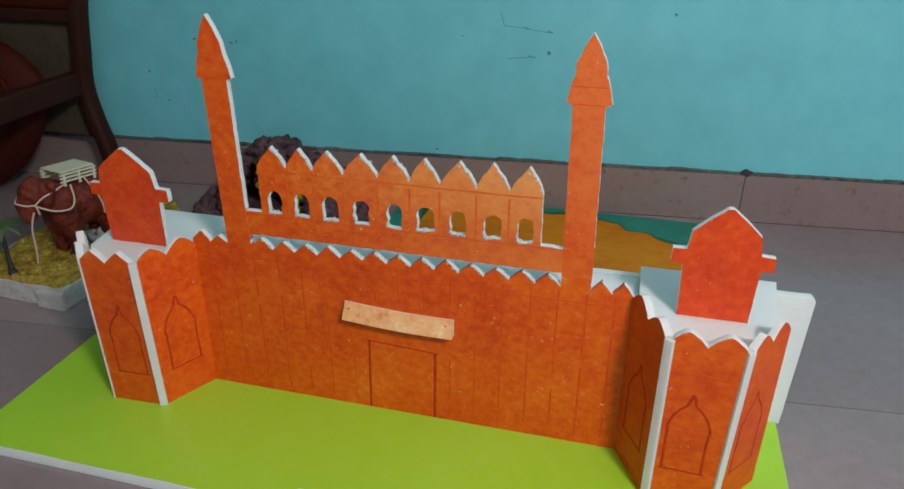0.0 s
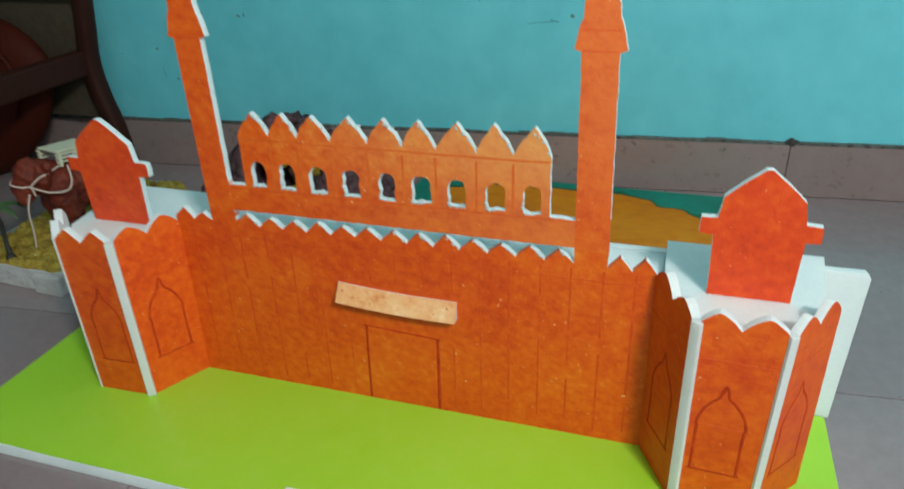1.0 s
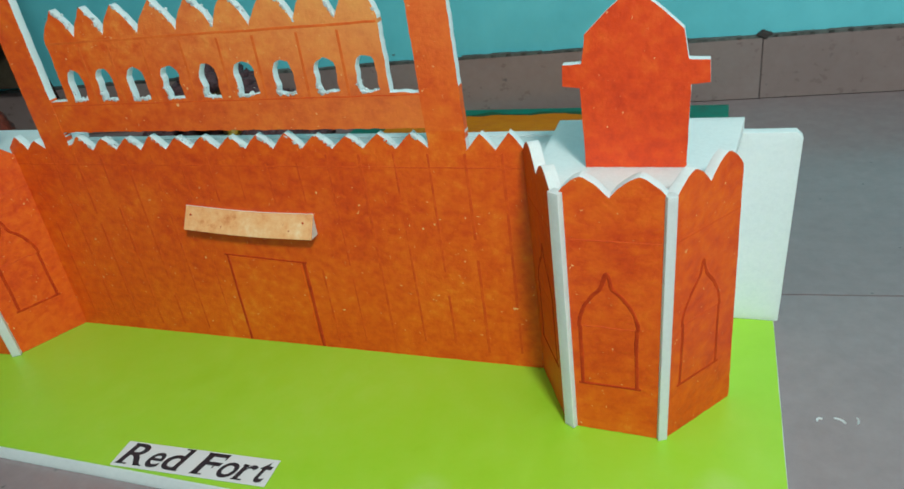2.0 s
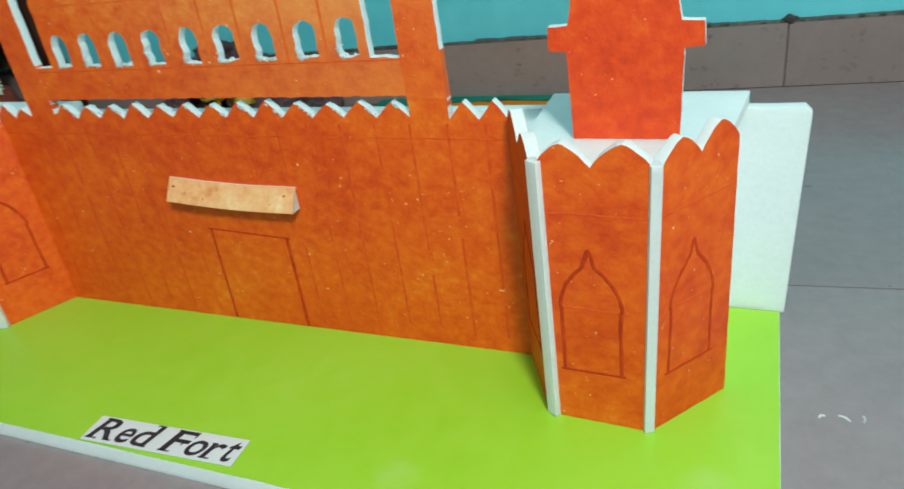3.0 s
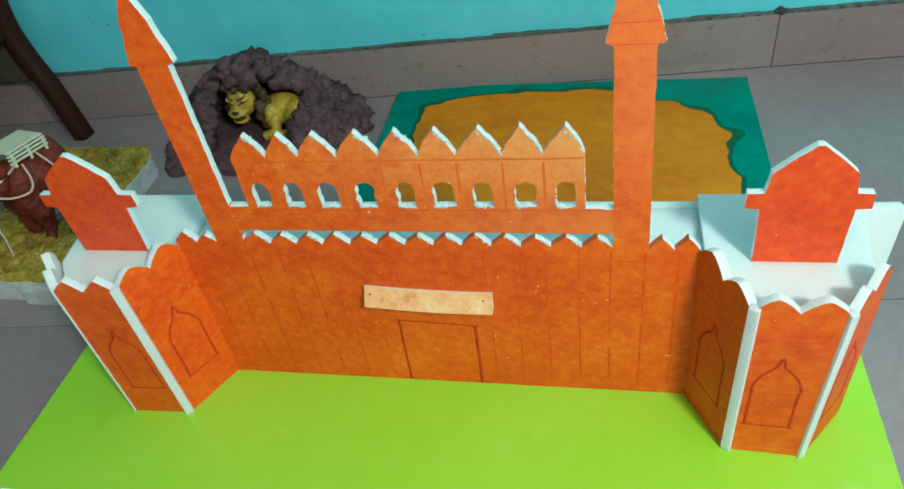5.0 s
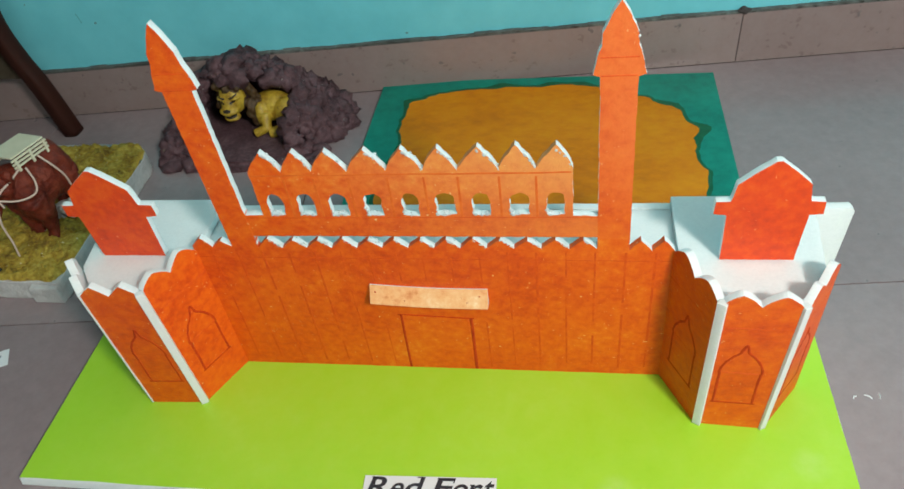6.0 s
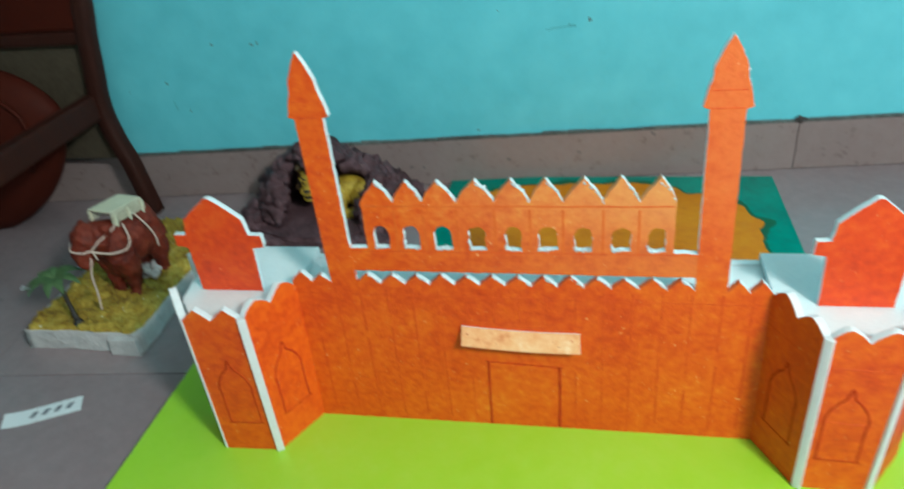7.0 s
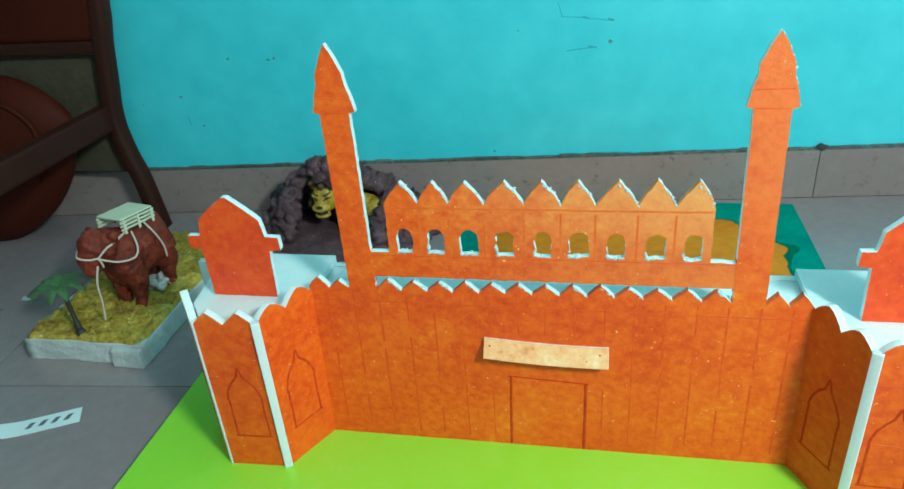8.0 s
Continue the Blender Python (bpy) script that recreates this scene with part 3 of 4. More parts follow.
def tower(mirror, pts, white_strips):
    """A half-round corner tower of painted faces with white foam corners. pts: the corners on the plan, from the wall outwards."""
    tw = new("tower")
    tw.parent = fort
    tw["label"] = "orange corner tower with white foam edges"
    for k, (p, q) in enumerate(zip(pts, pts[1:])):
        p, q = Vector((*p, 0)), Vector((*q, 0))
        if mirror:
            p, q = q, p
        d = q - p
        w = d.length
        m = Matrix.Translation(p) @ Matrix.Rotation(math.atan2(d.y, d.x), 4, "Z")
        bm = bmesh.new()
        a, b = 0.0016, w - 0.0016
        if k == 0:
            a, b = (a, w + 0.0042) if mirror else (-0.0042, b)
        shape = [(a, 0.0004), (b, 0.0004)] + [(x, z) for x, z in reversed(merlons(a, b, 2, 0.1655, 0.0120, 1.12 if mirror and k > 0 else 1.6, 12))]
        sheet(bm, [ragged(shape, 0.0035, 0.0005, k * 2.3 + mirror)], 0, 0.007, m)
        flare(bm)
        f = part("tower_face", bm, [PAINT, FOAM], tw)
        c, hw, hh = w * (0.54 if mirror else 0.46), min(0.0162, w * 0.275), 0.080
        off = Matrix.Translation((c, 0, 0.0375))
        bm = bmesh.new()
        pts2 = [(v.x, v.z) for v in spline([(x, 0, z) for x, z in arch_points(hw, hh)], 5)]
        ridge(bm, [(x + 0.0006 * noise.noise(Vector((x * 160, z * 160, k + 4 * mirror))), z) for x, z in pts2], 0.0033, 0.0003, m @ off)
        flare(bm)
        part("door_arch", bm, SCORE, f)
        for z, over, wide, mat in ((0.0, 0.0022, 0.0028, SCORE), (0.0435, 0.0, 0.0016, FAINT)):
            bm = bmesh.new()
            ridge(bm, [((-hw - over) + 2 * (hw + over) * i / 8, z + 0.0009 * noise.noise(Vector((i, z * 99, k)))) for i in range(9)], wide, 0.0003 if z == 0 else 0.00012, m @ off)
            flare(bm)
            part("door_line", bm, mat, f)
        bm = bmesh.new()
        ridge(bm, [(a + (b - a) * i / 8, 0.139 + 0.0008 * noise.noise(Vector((i, 9, k)))) for i in range(9)], 0.0020, 0.00008, m)
        flare(bm)
        part("scored_line", bm, FAINT, f)
    for (x, y), turn, width in white_strips:
        bm = bmesh.new()
        m = Matrix.Translation((x, y, 0)) @ Matrix.Rotation(radians(turn), 4, "Z")
        box(bm, -width / 2, width / 2, 0.0010, 0.007, 0.0004, 0.1680, 0.0003, m=m)
        flare(bm)
        part("corner_strip", bm, FOAM, tw, "white foam corner edge")
    return tw


RPTS = [(0.430, 0.0), (0.4575, -0.0530), (0.5170, -0.0560), (0.5555, -0.0080)]
LPTS = [(0.0, 0.0), (-0.0285, -0.0535), (-0.0890, -0.0560), (-0.1230, -0.0120)]
rt = tower(False, RPTS, [((0.4580, -0.0555), -30, 0.0075), ((0.5172, -0.0580), 26, 0.0056)])
lt = tower(True, LPTS, [((-0.0275, -0.0560), 30, 0.0075), ((-0.0885, -0.0575), -35, 0.0020)])


def flat_polygon(bm, pts, z0, z1):
    a = [bm.verts.new((x, y, z0)) for x, y in pts]
    b = [bm.verts.new((x, y, z1)) for x, y in pts]
    bm.faces.new(a[::-1])
    bm.faces.new(b)
    for k in range(len(pts)):
        j = (k + 1) % len(pts)
        bm.faces.new((a[k], a[j], b[j], b[k]))


for tw, sgn, cx, pts in ((rt, 1, 0.4955, RPTS), (lt, -1, -0.0665, LPTS)):
    inner = WALL + 0.005 if sgn > 0 else -0.005
    outer = 0.5575 if sgn > 0 else -0.1270
    mid = [(0.462, -0.045), (0.514, -0.0470), (0.547, -0.010)] if sgn > 0 else [(-0.033, -0.045), (-0.084, -0.0470), (-0.113, -0.010)]
    bm = bmesh.new()
    flat_polygon(bm, [(inner, 0.087), (inner, 0.002)] + mid + [(outer, 0.087)], 0.1485, 0.1560)
    part("tower_lid", bm, FOAM, tw, "white foam lid")
    bm = bmesh.new()
    x = 0.549 if sgn > 0 else -0.119
    box(bm, min(x, x - sgn * 0.007), max(x, x - sgn * 0.007), -0.008, 0.0785, 0.0004, 0.1480, 0.0004)
    part("side_panel", bm, FOAM, tw)
    # kiosk panel on the lid, with a pointed roof and two short arms
    k = 1.0 if sgn > 0 else 1.10
    half = [(0.0290, 0.1562), (0.0305, 0.2055), (0.0405, 0.2065), (0.0400, 0.2190), (0.0290, 0.2195), (0.0265, 0.2360), (0.0150, 0.2470), (0.0020, 0.2580)]
    loop = [(cx + k * a, b) for a, b in half] + [(cx - k * a, b) for a, b in reversed(half)]
    bm = bmesh.new()
    sheet(bm, [ragged(loop, 0.004, 0.0004, cx)], 0.006, 0.006 + T)
    part("kiosk", bm, [PAINT_RED, FOAM], tw, "flat red-orange kiosk panel with a pointed roof")

bm = bmesh.new()
flat_polygon(bm, [(-0.006, 0.0065), (0.436, 0.0065), (0.436, 0.0785), (-0.006, 0.0785)], 0.1400, 0.1475)
part("roof_sheet", bm, FOAM, fort, "white foam roof sheet")
bm = bmesh.new()
sheet(bm, [ragged([(-0.158, 0.0004), (0.5885, 0.0004), (0.5928, 0.1440), (0.5890, 0.1480), (-0.158, 0.1480)], 0.02, 0.0004)], 0.079, 0.087, front=0, side=0)
part("back_wall", bm, FOAM, fort, "white foam back wall")

# the printed name on the board
label_m = Matrix.Translation((0.2190, -0.1332, 0.0009)) @ Matrix.Rotation(radians(2.1), 4, "Z")
bm = bmesh.new()
box(bm, -0.0608, 0.0608, -0.0112, 0.0110, -0.0002, 0.0002, m=label_m)
label = part("name_label", bm, LABEL, fort, "white paper label with bold black print")
EM = 0.0280 * U
glyphs = bmesh.new()


def bar(x0, x1, y0, y1):
    box(glyphs, x0 * EM, x1 * EM, y0 * EM, y1 * EM, -0.00005, 0.00005)


pen = -1.97
# letter, width, height of its body, feet and flags as bars, all in ems
for ch, wide, tall, feet in (("R", 0.70, 0.68, ((-0.03, 0.30, 0, 0.04), (0.50, 0.74, 0, 0.04), (-0.03, 0.2, 0.64, 0.68))),
                             ("e", 0.42, 0.48, ()), ("d", 0.52, 0.70, ((0.26, 0.42, 0.66, 0.70), (0.42, 0.56, 0, 0.04))), (" ", 0.33, 0, ()),
                             ("F", 0.56, 0.68, ((-0.03, 0.30, 0, 0.04), (-0.03, 0.2, 0.64, 0.68), (0.53, 0.57, 0.50, 0.68), (0.38, 0.42, 0.24, 0.42))),
                             ("o", 0.48, 0.48, ()), ("r", 0.40, 0.48, ((-0.03, 0.25, 0, 0.04), (-0.04, 0.1, 0.43, 0.47))), ("t", 0.30, 0.62, ())):
    if ch != " ":
        font = bpy.data.curves.new("glyph", "FONT")
        font.body, font.size, font.extrude, font.offset, font.resolution_u = ch, 1.0, 0.0, 0.014, 6
        tmp = new("tmp", font)
        gm = bpy.data.meshes.new_from_object(tmp)
        bpy.data.objects.remove(tmp)
        bpy.data.curves.remove(font)
        xs, ys = [v.co.x for v in gm.vertices], [v.co.y for v in gm.vertices]
        kx, ky = wide / (max(xs) - min(xs)), tall / (max(ys) - min(ys))
        for v in gm.vertices:
            v.co = Vector(((pen + (v.co.x - min(xs)) * kx) * EM, (v.co.y - min(ys)) * ky * EM, 0.00005))
        glyphs.from_mesh(gm)
        bpy.data.meshes.remove(gm)
        for x0, x1, y0, y1 in feet:
            bar(pen + x0, pen + x1, y0, y1)
    pen += wide + 0.05
for v in glyphs.verts:      # italics
    v.co.x += 0.26 * v.co.y - 0.09 * EM
bmesh.ops.translate(glyphs, verts=glyphs.verts, vec=(0, -0.31 * EM, 0))
me = bpy.data.meshes.new("lettering")
glyphs.to_mesh(me)
glyphs.free()
letters = part("lettering", me, INK, label, "bold black letters")
letters.matrix_local = Matrix.Translation(Vector((0.2190, -0.1336, 0.00125)) * U) @ Matrix.Rotation(radians(2.1), 4, "Z")

# ---- painted board on the floor behind ----
tray = thing("painted_board", "teal painted board with an ochre brown patch, on the floor", "board")
bm = bmesh.new()
bd = Matrix.Translation((0.2992, 0.5640, 0)) @ Matrix.Rotation(radians(-0.3), 4, "Z")
box(bm, -0.2565, 0.2565, -0.39, 0.0, FLOOR, FLOOR + 0.006, 0.0012, m=bd)
sheet_board = part("board_sheet", bm, TEAL, tray)


def blob_loop(x0, x1, y0, y1, grow, seed, n=180):
    """A wavy rounded rectangle."""
    out = []
    for i in range(n):
        a = 2 * math.pi * i / n
        c, s = math.cos(a), math.sin(a)
        e = 2.6 if c > 0 and s > 0 else 5
        k = (abs(c) ** e + abs(s) ** e) ** (-1 / e)
        drip = grow * (0.35 + 1.5 * max(0, noise.noise(Vector((c * 5, s * 5, seed + 9)))))
        w = 1 + 0.09 * noise.noise(Vector((c * 2.2, s * 2.2, seed))) + 0.05 * noise.noise(Vector((c * 7, s * 7, seed))) + 0.02 * noise.noise(Vector((c * 19, s * 19, seed)))
        out.append(((x0 + x1) / 2 + c * k * w * ((x1 - x0) / 2 + drip), (y0 + y1) / 2 + s * k * w * ((y1 - y0) / 2 + drip)))
    return out


for name, mat, grow, z, lab in (("green_rim", RIM, 0.015, 0.0064, "dark green wet paint edge"), ("ochre_patch", OCHRE, 0.0, 0.0069, "ochre brown paint patch")):
    bm = bmesh.new()
    flat_polygon(bm, blob_loop(0.084, 0.512, 0.20, 0.533, grow, 3.3), FLOOR + 0.0058, FLOOR + z)
    part(name, bm, mat, sheet_board, lab)

# ---- the rock den with its lion ----
den = thing("rock_den", "purple brown lumpy papier rock den with a hollow", "rock model")
DC, DR = Vector((-0.130, 0.455, FLOOR)), Vector((0.130, 0.092, 0.121))


def den_point(az, el):
    """A point on the den's uneven dome."""
    d = Vector((math.cos(az) * math.cos(el), math.sin(az) * math.cos(el), math.sin(el)))
    k = 1 + 0.10 * noise.noise(d * 2.3)
    p = Vector((d.x * DR.x, d.y * DR.y, d.z * DR.z)) * k
    if p.x > -0.02:
        p.z *= 1 - 0.48 * min(1, (p.x + 0.02) / 0.13)
    if p.x > 0:
        p.x *= 1.06
    else:
        p.z *= 1 - 0.05 * min(1, -p.x / 0.10)
    return DC + p


def in_mouth(p):
    return p.y < 0.452 and -0.200 < p.x < -0.060 and p.z < 0.098 - 0.45 * max(0, p.x + 0.12)


seeds = []
rnd = random.Random(11)
for i in range(1700):
    az, el = rnd.uniform(0, 2 * math.pi), math.asin(rnd.uniform(0.0, 1.0) ** 1.1)
    p = den_point(az, el)
    if in_mouth(p):
        continue
    r = rnd.choice((0.004, 0.005, 0.006, 0.008, 0.010, 0.014))
    seeds.append((p - (p - DC).normalized() * r * 0.5, (r * rnd.uniform(0.8, 1.3), r * rnd.uniform(0.8, 1.3), r * rnd.uniform(0.7, 1.1)), 0.9, 130))
for i in range(110):      # low sill before the mouth
    x = -0.255 + 0.235 * rnd.random()
    seeds.append((Vector((x, 0.350 + 0.012 * noise.noise(Vector((x * 30, 0, 0))) + rnd.uniform(0, 0.060), FLOOR + rnd.uniform(0.0, 0.006))),
                  (rnd.uniform(0.010, 0.020), rnd.uniform(0.010, 0.018), rnd.uniform(0.006, 0.010)), 0.5, 90))
for i in range(140):      # low mound beside the mouth
    a, q = rnd.uniform(0, 2 * math.pi), rnd.random() ** 0.5
    x, y = -0.246 + 0.030 * q * math.cos(a), 0.415 + 0.055 * q * math.sin(a)
    seeds.append((Vector((x, y, FLOOR + 0.036 * (1 - q * q))), (rnd.uniform(0.006, 0.013), rnd.uniform(0.006, 0.013), rnd.uniform(0.006, 0.010)), 0.8, 120))
bm = lumps(seeds)
part("rock_shell", bm, ROCK, den, smooth=True)
bm = bmesh.new()
n, rows = 40, []
for j in range(9):
    rows.append([bm.verts.new(DC + (den_point(2 * math.pi * i / n, math.pi / 2 * j / 9) - DC) * 0.84) for i in range(n)])
for a, b in zip(rows, rows[1:]):
    for i in range(n):
        c = (a[i].co + b[(i + 1) % n].co) / 2
        if not in_mouth(c + (c - DC) * 0.1):
            bm.faces.new((a[i], a[(i + 1) % n], b[(i + 1) % n], b[i]))
bm.faces.new(rows[-1])
part("inner_wall", bm, ROCK, den, smooth=True)
bm = bmesh.new()
flat_polygon(bm, [(DC.x - 0.015 + 0.128 * math.cos(a), 0.428 + 0.084 * math.sin(a) + 0.004 * math.sin(5 * a)) for a in [2 * math.pi * k / 40 for k in range(40)]], FLOOR, FLOOR + 0.016)
bmesh.ops.bevel(bm, geom=[e for e in bm.edges if all(v.co.z > FLOOR + 0.01 for v in e.verts)], offset=0.006, segments=3, affect="EDGES")
part("den_floor", bm, ROCK, den)


def remeshed(bm, voxel, smooth, name):
    """The pieces in bm grown together into one skin."""
    me = bpy.data.meshes.new(name)
    bmesh.ops.scale(bm, vec=(U, U, U), verts=bm.verts)
    bmesh.ops.recalc_face_normals(bm, faces=bm.faces)
    bm.to_mesh(me)
    bm.free()
    ob = new("tmp", me)
    r = ob.modifiers.new("skin", "REMESH")
    r.mode, r.voxel_size = "VOXEL", voxel
    s = ob.modifiers.new("soft", "SMOOTH")
    s.factor, s.iterations = 0.5, smooth
    out = bpy.data.meshes.new_from_object(ob.evaluated_get(bpy.context.evaluated_depsgraph_get()))
    bpy.data.objects.remove(ob)
    return out


def statue(name, me, marks, mats, label, category, tufts=()):
    """One skin, with markings painted where it meets the given ellipsoids (centre, half sizes)."""
    for m in mats:
        me.materials.append(m)
    for f in me.polygons:
        f.material_index = 0
        for mat, spots in ((2, tufts), (1, marks)):
            for at, size in spots:
                d = f.center / U - Vector(at)
                if (d.x / size[0]) ** 2 + (d.y / size[1]) ** 2 + (d.z / size[2]) ** 2 < 1:
                    f.material_index = mat
                    break
    me.name = name
    me.shade_smooth()
    return tagged(new(name, me), label, category)


bm = bmesh.new()
hx, hy, hz = -0.151, 0.428, 0.060
ball(bm, (hx, hy, hz + 0.002), (0.0200, 0.017, 0.0235))
ball(bm, (hx - 0.003, hy - 0.010, hz - 0.004), (0.0125, 0.012, 0.015))
ball(bm, (hx - 0.004, hy - 0.015, hz - 0.010), (0.0150, 0.011, 0.0075))
ball(bm, (hx - 0.004, hy - 0.012, hz - 0.0225), (0.0125, 0.010, 0.0055))
for q in (-1, 1):
    ball(bm, (hx + q * 0.0095 - 0.001, hy - 0.011, hz + 0.0095), (0.0080, 0.006, 0.0040))
    ball(bm, (hx + q * 0.0185, hy + 0.001, hz + 0.021), (0.0055, 0.005, 0.0065))
ball(bm, (hx + 0.050, hy + 0.018, 0.036), (0.034, 0.022, 0.024))
ball(bm, (hx + 0.074, hy + 0.008, 0.031), (0.021, 0.020, 0.024))
ball(bm, (hx + 0.038, hy + 0.002, 0.032), (0.012, 0.015, 0.022))
tube(bm, [(hx + 0.044, hy - 0.004, 0.036), (hx + 0.046, hy - 0.016, 0.019), (hx + 0.028, hy - 0.022, 0.013)], [0.009, 0.008, 0.007])
tube(bm, [(hx + 0.082, hy - 0.006, 0.024), (hx + 0.070, hy - 0.016, 0.014), (hx + 0.050, hy - 0.020, 0.012)], [0.013, 0.010, 0.0075])
rnd = random.Random(8)
marks = []
for q in (-1, 1):
    for k in range(4):      # slanted eyes under dark brows
        marks += [((hx - 0.002 + q * (0.0055 + 0.0022 * k), hy - 0.0160, hz + 0.0040 + 0.0010 * k), (0.0019, 0.007, 0.0016)),
                  ((hx - 0.002 + q * (0.0050 + 0.0030 * k), hy - 0.0160, hz + 0.0105 + 0.0012 * k), (0.0022, 0.008, 0.0011))]
    marks.append(((hx - 0.004 + q * 0.0085, hy - 0.0220, hz - 0.0130), (0.0040, 0.006, 0.0016)))
marks += [((hx - 0.004, hy - 0.0250, hz - 0.0060), (0.0062, 0.006, 0.0026)), ((hx - 0.004, hy - 0.0200, hz - 0.0175), (0.0125, 0.010, 0.0030))]
mane = []
for k in range(60):
    a = radians(rnd.uniform(-40, 220))
    rr = rnd.uniform(0.95, 1.25)
    mane.append(((hx + 0.0225 * rr * math.cos(a) + (0.006 if math.cos(a) > 0 else 0.0), hy + rnd.uniform(0.0, 0.014), hz - 0.002 + 0.0290 * rr * math.sin(a)),
                 (rnd.uniform(0.003, 0.006), rnd.uniform(0.003, 0.005), rnd.uniform(0.005, 0.009))))
for k in range(26):
    mane.append(((hx + rnd.uniform(-0.018, 0.018), hy + rnd.uniform(-0.010, 0.006), hz + 0.027 + rnd.uniform(-0.004, 0.006)), (0.006, 0.005, 0.0065)))
for k in range(24):
    mane.append(((hx + 0.020 + rnd.uniform(0, 0.011), hy + rnd.uniform(-0.006, 0.006), 0.016 + rnd.uniform(0, 0.036)), (0.006, 0.006, 0.009)))
for at, size in mane:
    ball(bm, at, size, 0, 2, 0.5, 120)
skin = remeshed(bm, 0.0015, 2, "lion")
grown = [(at, [c * 1.2 + 0.0016 for c in size]) for at, size in mane]
statue("lion_statue", skin, marks, [LION, DARK, MANE], "small yellow clay lion with a brown mane in the rock den", "statue", grown)

# ---- the straw tray with its animal figure ----
TX0, TX1, TY0, TY1, TZ = -0.438, -0.274, 0.093, 0.378, 0.020
tr = thing("straw_tray", "tray wrapped in white paper, filled with yellow sawdust", "tray")


def cut_corner(x, y):
    """The far corner of the tray is cut off slantwise."""
    d = max(0, 0.026 - (TX1 - x) - (TY1 - y)) / 2
    return x - d, y - d


def crumpled(x0, x1, y0, y1, z0, z1, bulge):
    """A paper-wrapped box with uneven walls."""
    b = bmesh.new()
    box(b, x0, x1, y0, y1, z0, z1)
    bmesh.ops.subdivide_edges(b, edges=b.edges[:], cuts=14, use_grid_fill=True)
    for v in b.verts:
        d = noise.noise_vector(v.co * 28) * bulge + noise.noise_vector(v.co * 90) * bulge * 0.35
        v.co += d
        if v.co.z > z1 - 0.006 and min(v.co.x - x0, x1 - v.co.x, v.co.y - y0, y1 - v.co.y) > 0.006:
            v.co.z -= 0.012
        v.co.z = max(v.co.z, z0)
        v.co.x, v.co.y = cut_corner(v.co.x, v.co.y)
    return b


part("tray_body", crumpled(TX0, TX1, TY0, TY1, FLOOR, TZ, 0.0035), WRAP, tr, "crumpled white paper wrapping", smooth=True)
bm = bmesh.new()
box(bm, TX1 - 0.040, TX1 - 0.001, TY0 - 0.008, TY0 + 0.004, FLOOR, TZ - 0.004, 0.002)
for v in bm.verts:
    v.co += noise.noise_vector(v.co * 40) * 0.002
part("paper_fold", bm, WRAP, tr)
bm = bmesh.new()
nx, ny, grid = 46, 80, []
for j in range(ny + 1):
    row = []
    for i in range(nx + 1):
        x, y = TX0 + 0.003 + (TX1 - TX0 - 0.006) * i / nx, TY0 + 0.003 + (TY1 - TY0 - 0.006) * j / ny
        edge = min(i, nx - i, j, ny - j)
        z = TZ + (0.003 if edge else -0.004) + 0.006 * noise.noise(Vector((x * 45, y * 45, 0))) + 0.004 * noise.noise(Vector((x * 130, y * 130, 4)))
        row.append(bm.verts.new((*cut_corner(x, y), z)))
    grid.append(row)
for a, b in zip(grid, grid[1:]):
    for i in range(nx):
        bm.faces.new((a[i], a[i + 1], b[i + 1], b[i]))
part("sawdust", bm, STRAW, tr, "yellow sawdust bed", smooth=True)
bm = bmesh.new()
rnd = random.Random(5)
for i in range(420):
    x, y = rnd.uniform(TX0 + 0.01, TX1 - 0.01), rnd.uniform(TY0 + 0.01, TY1 - 0.01)
    z = TZ + 0.004 + 0.006 * noise.noise(Vector((x * 45, y * 45, 0))) + 0.004 * noise.noise(Vector((x * 130, y * 130, 4)))
    m = Matrix.Translation((x, y, z)) @ Euler((rnd.uniform(-0.5, 0.5), rnd.uniform(-0.5, 0.5), rnd.uniform(0, 3))).to_matrix().to_4x4()
    if cut_corner(x + 0.008, y + 0.008) == (x + 0.008, y + 0.008):
        box(bm, -0.004, 0.004, -0.0015, 0.0015, -0.0006, 0.0006, m=m)
tagged(part("sawdust_litter", bm, STRAW, tr, "loose yellow wood shavings"), kind="stuff")

AN = Vector((-0.342, 0.220, 0.0))      # middle of the figure; it faces -x and a little to the front
AM = Matrix.Translation(AN + Vector((0.010, -0.012, 0))) @ Matrix.Rotation(radians(78), 4, "Z") @ Matrix.Diagonal((0.92, 0.86, 1.07, 1))


def an(x, y, z):
    return AM @ Vector((x, y, z))


bm = bmesh.new()
A3 = AM.to_3x3()
ball(bm, an(0.004, 0, 0.082), (0.044, 0.034, 0.034), m=A3)
ball(bm, an(-0.022, 0, 0.080), (0.026, 0.034, 0.040), m=A3)
ball(bm, an(-0.020, -0.006, 0.060), (0.018, 0.024, 0.026), m=A3)
ball(bm, an(0.032, 0, 0.084), (0.024, 0.034, 0.036), m=A3)
ball(bm, an(-0.046, 0.002, 0.106), (0.024, 0.022, 0.023), m=A3)
ball(bm, an(-0.060, 0.004, 0.112), (0.019, 0.020, 0.021), m=A3)
ball(bm, an(-0.070, 0.005, 0.098), (0.015, 0.016, 0.018), m=A3)
ball(bm, an(-0.073, 0.005, 0.087), (0.012, 0.013, 0.011), m=A3)
for q in (-1, 1):
    ball(bm, an(-0.044, 0.002 + q * 0.022, 0.117), (0.005, 0.008, 0.011), m=A3)
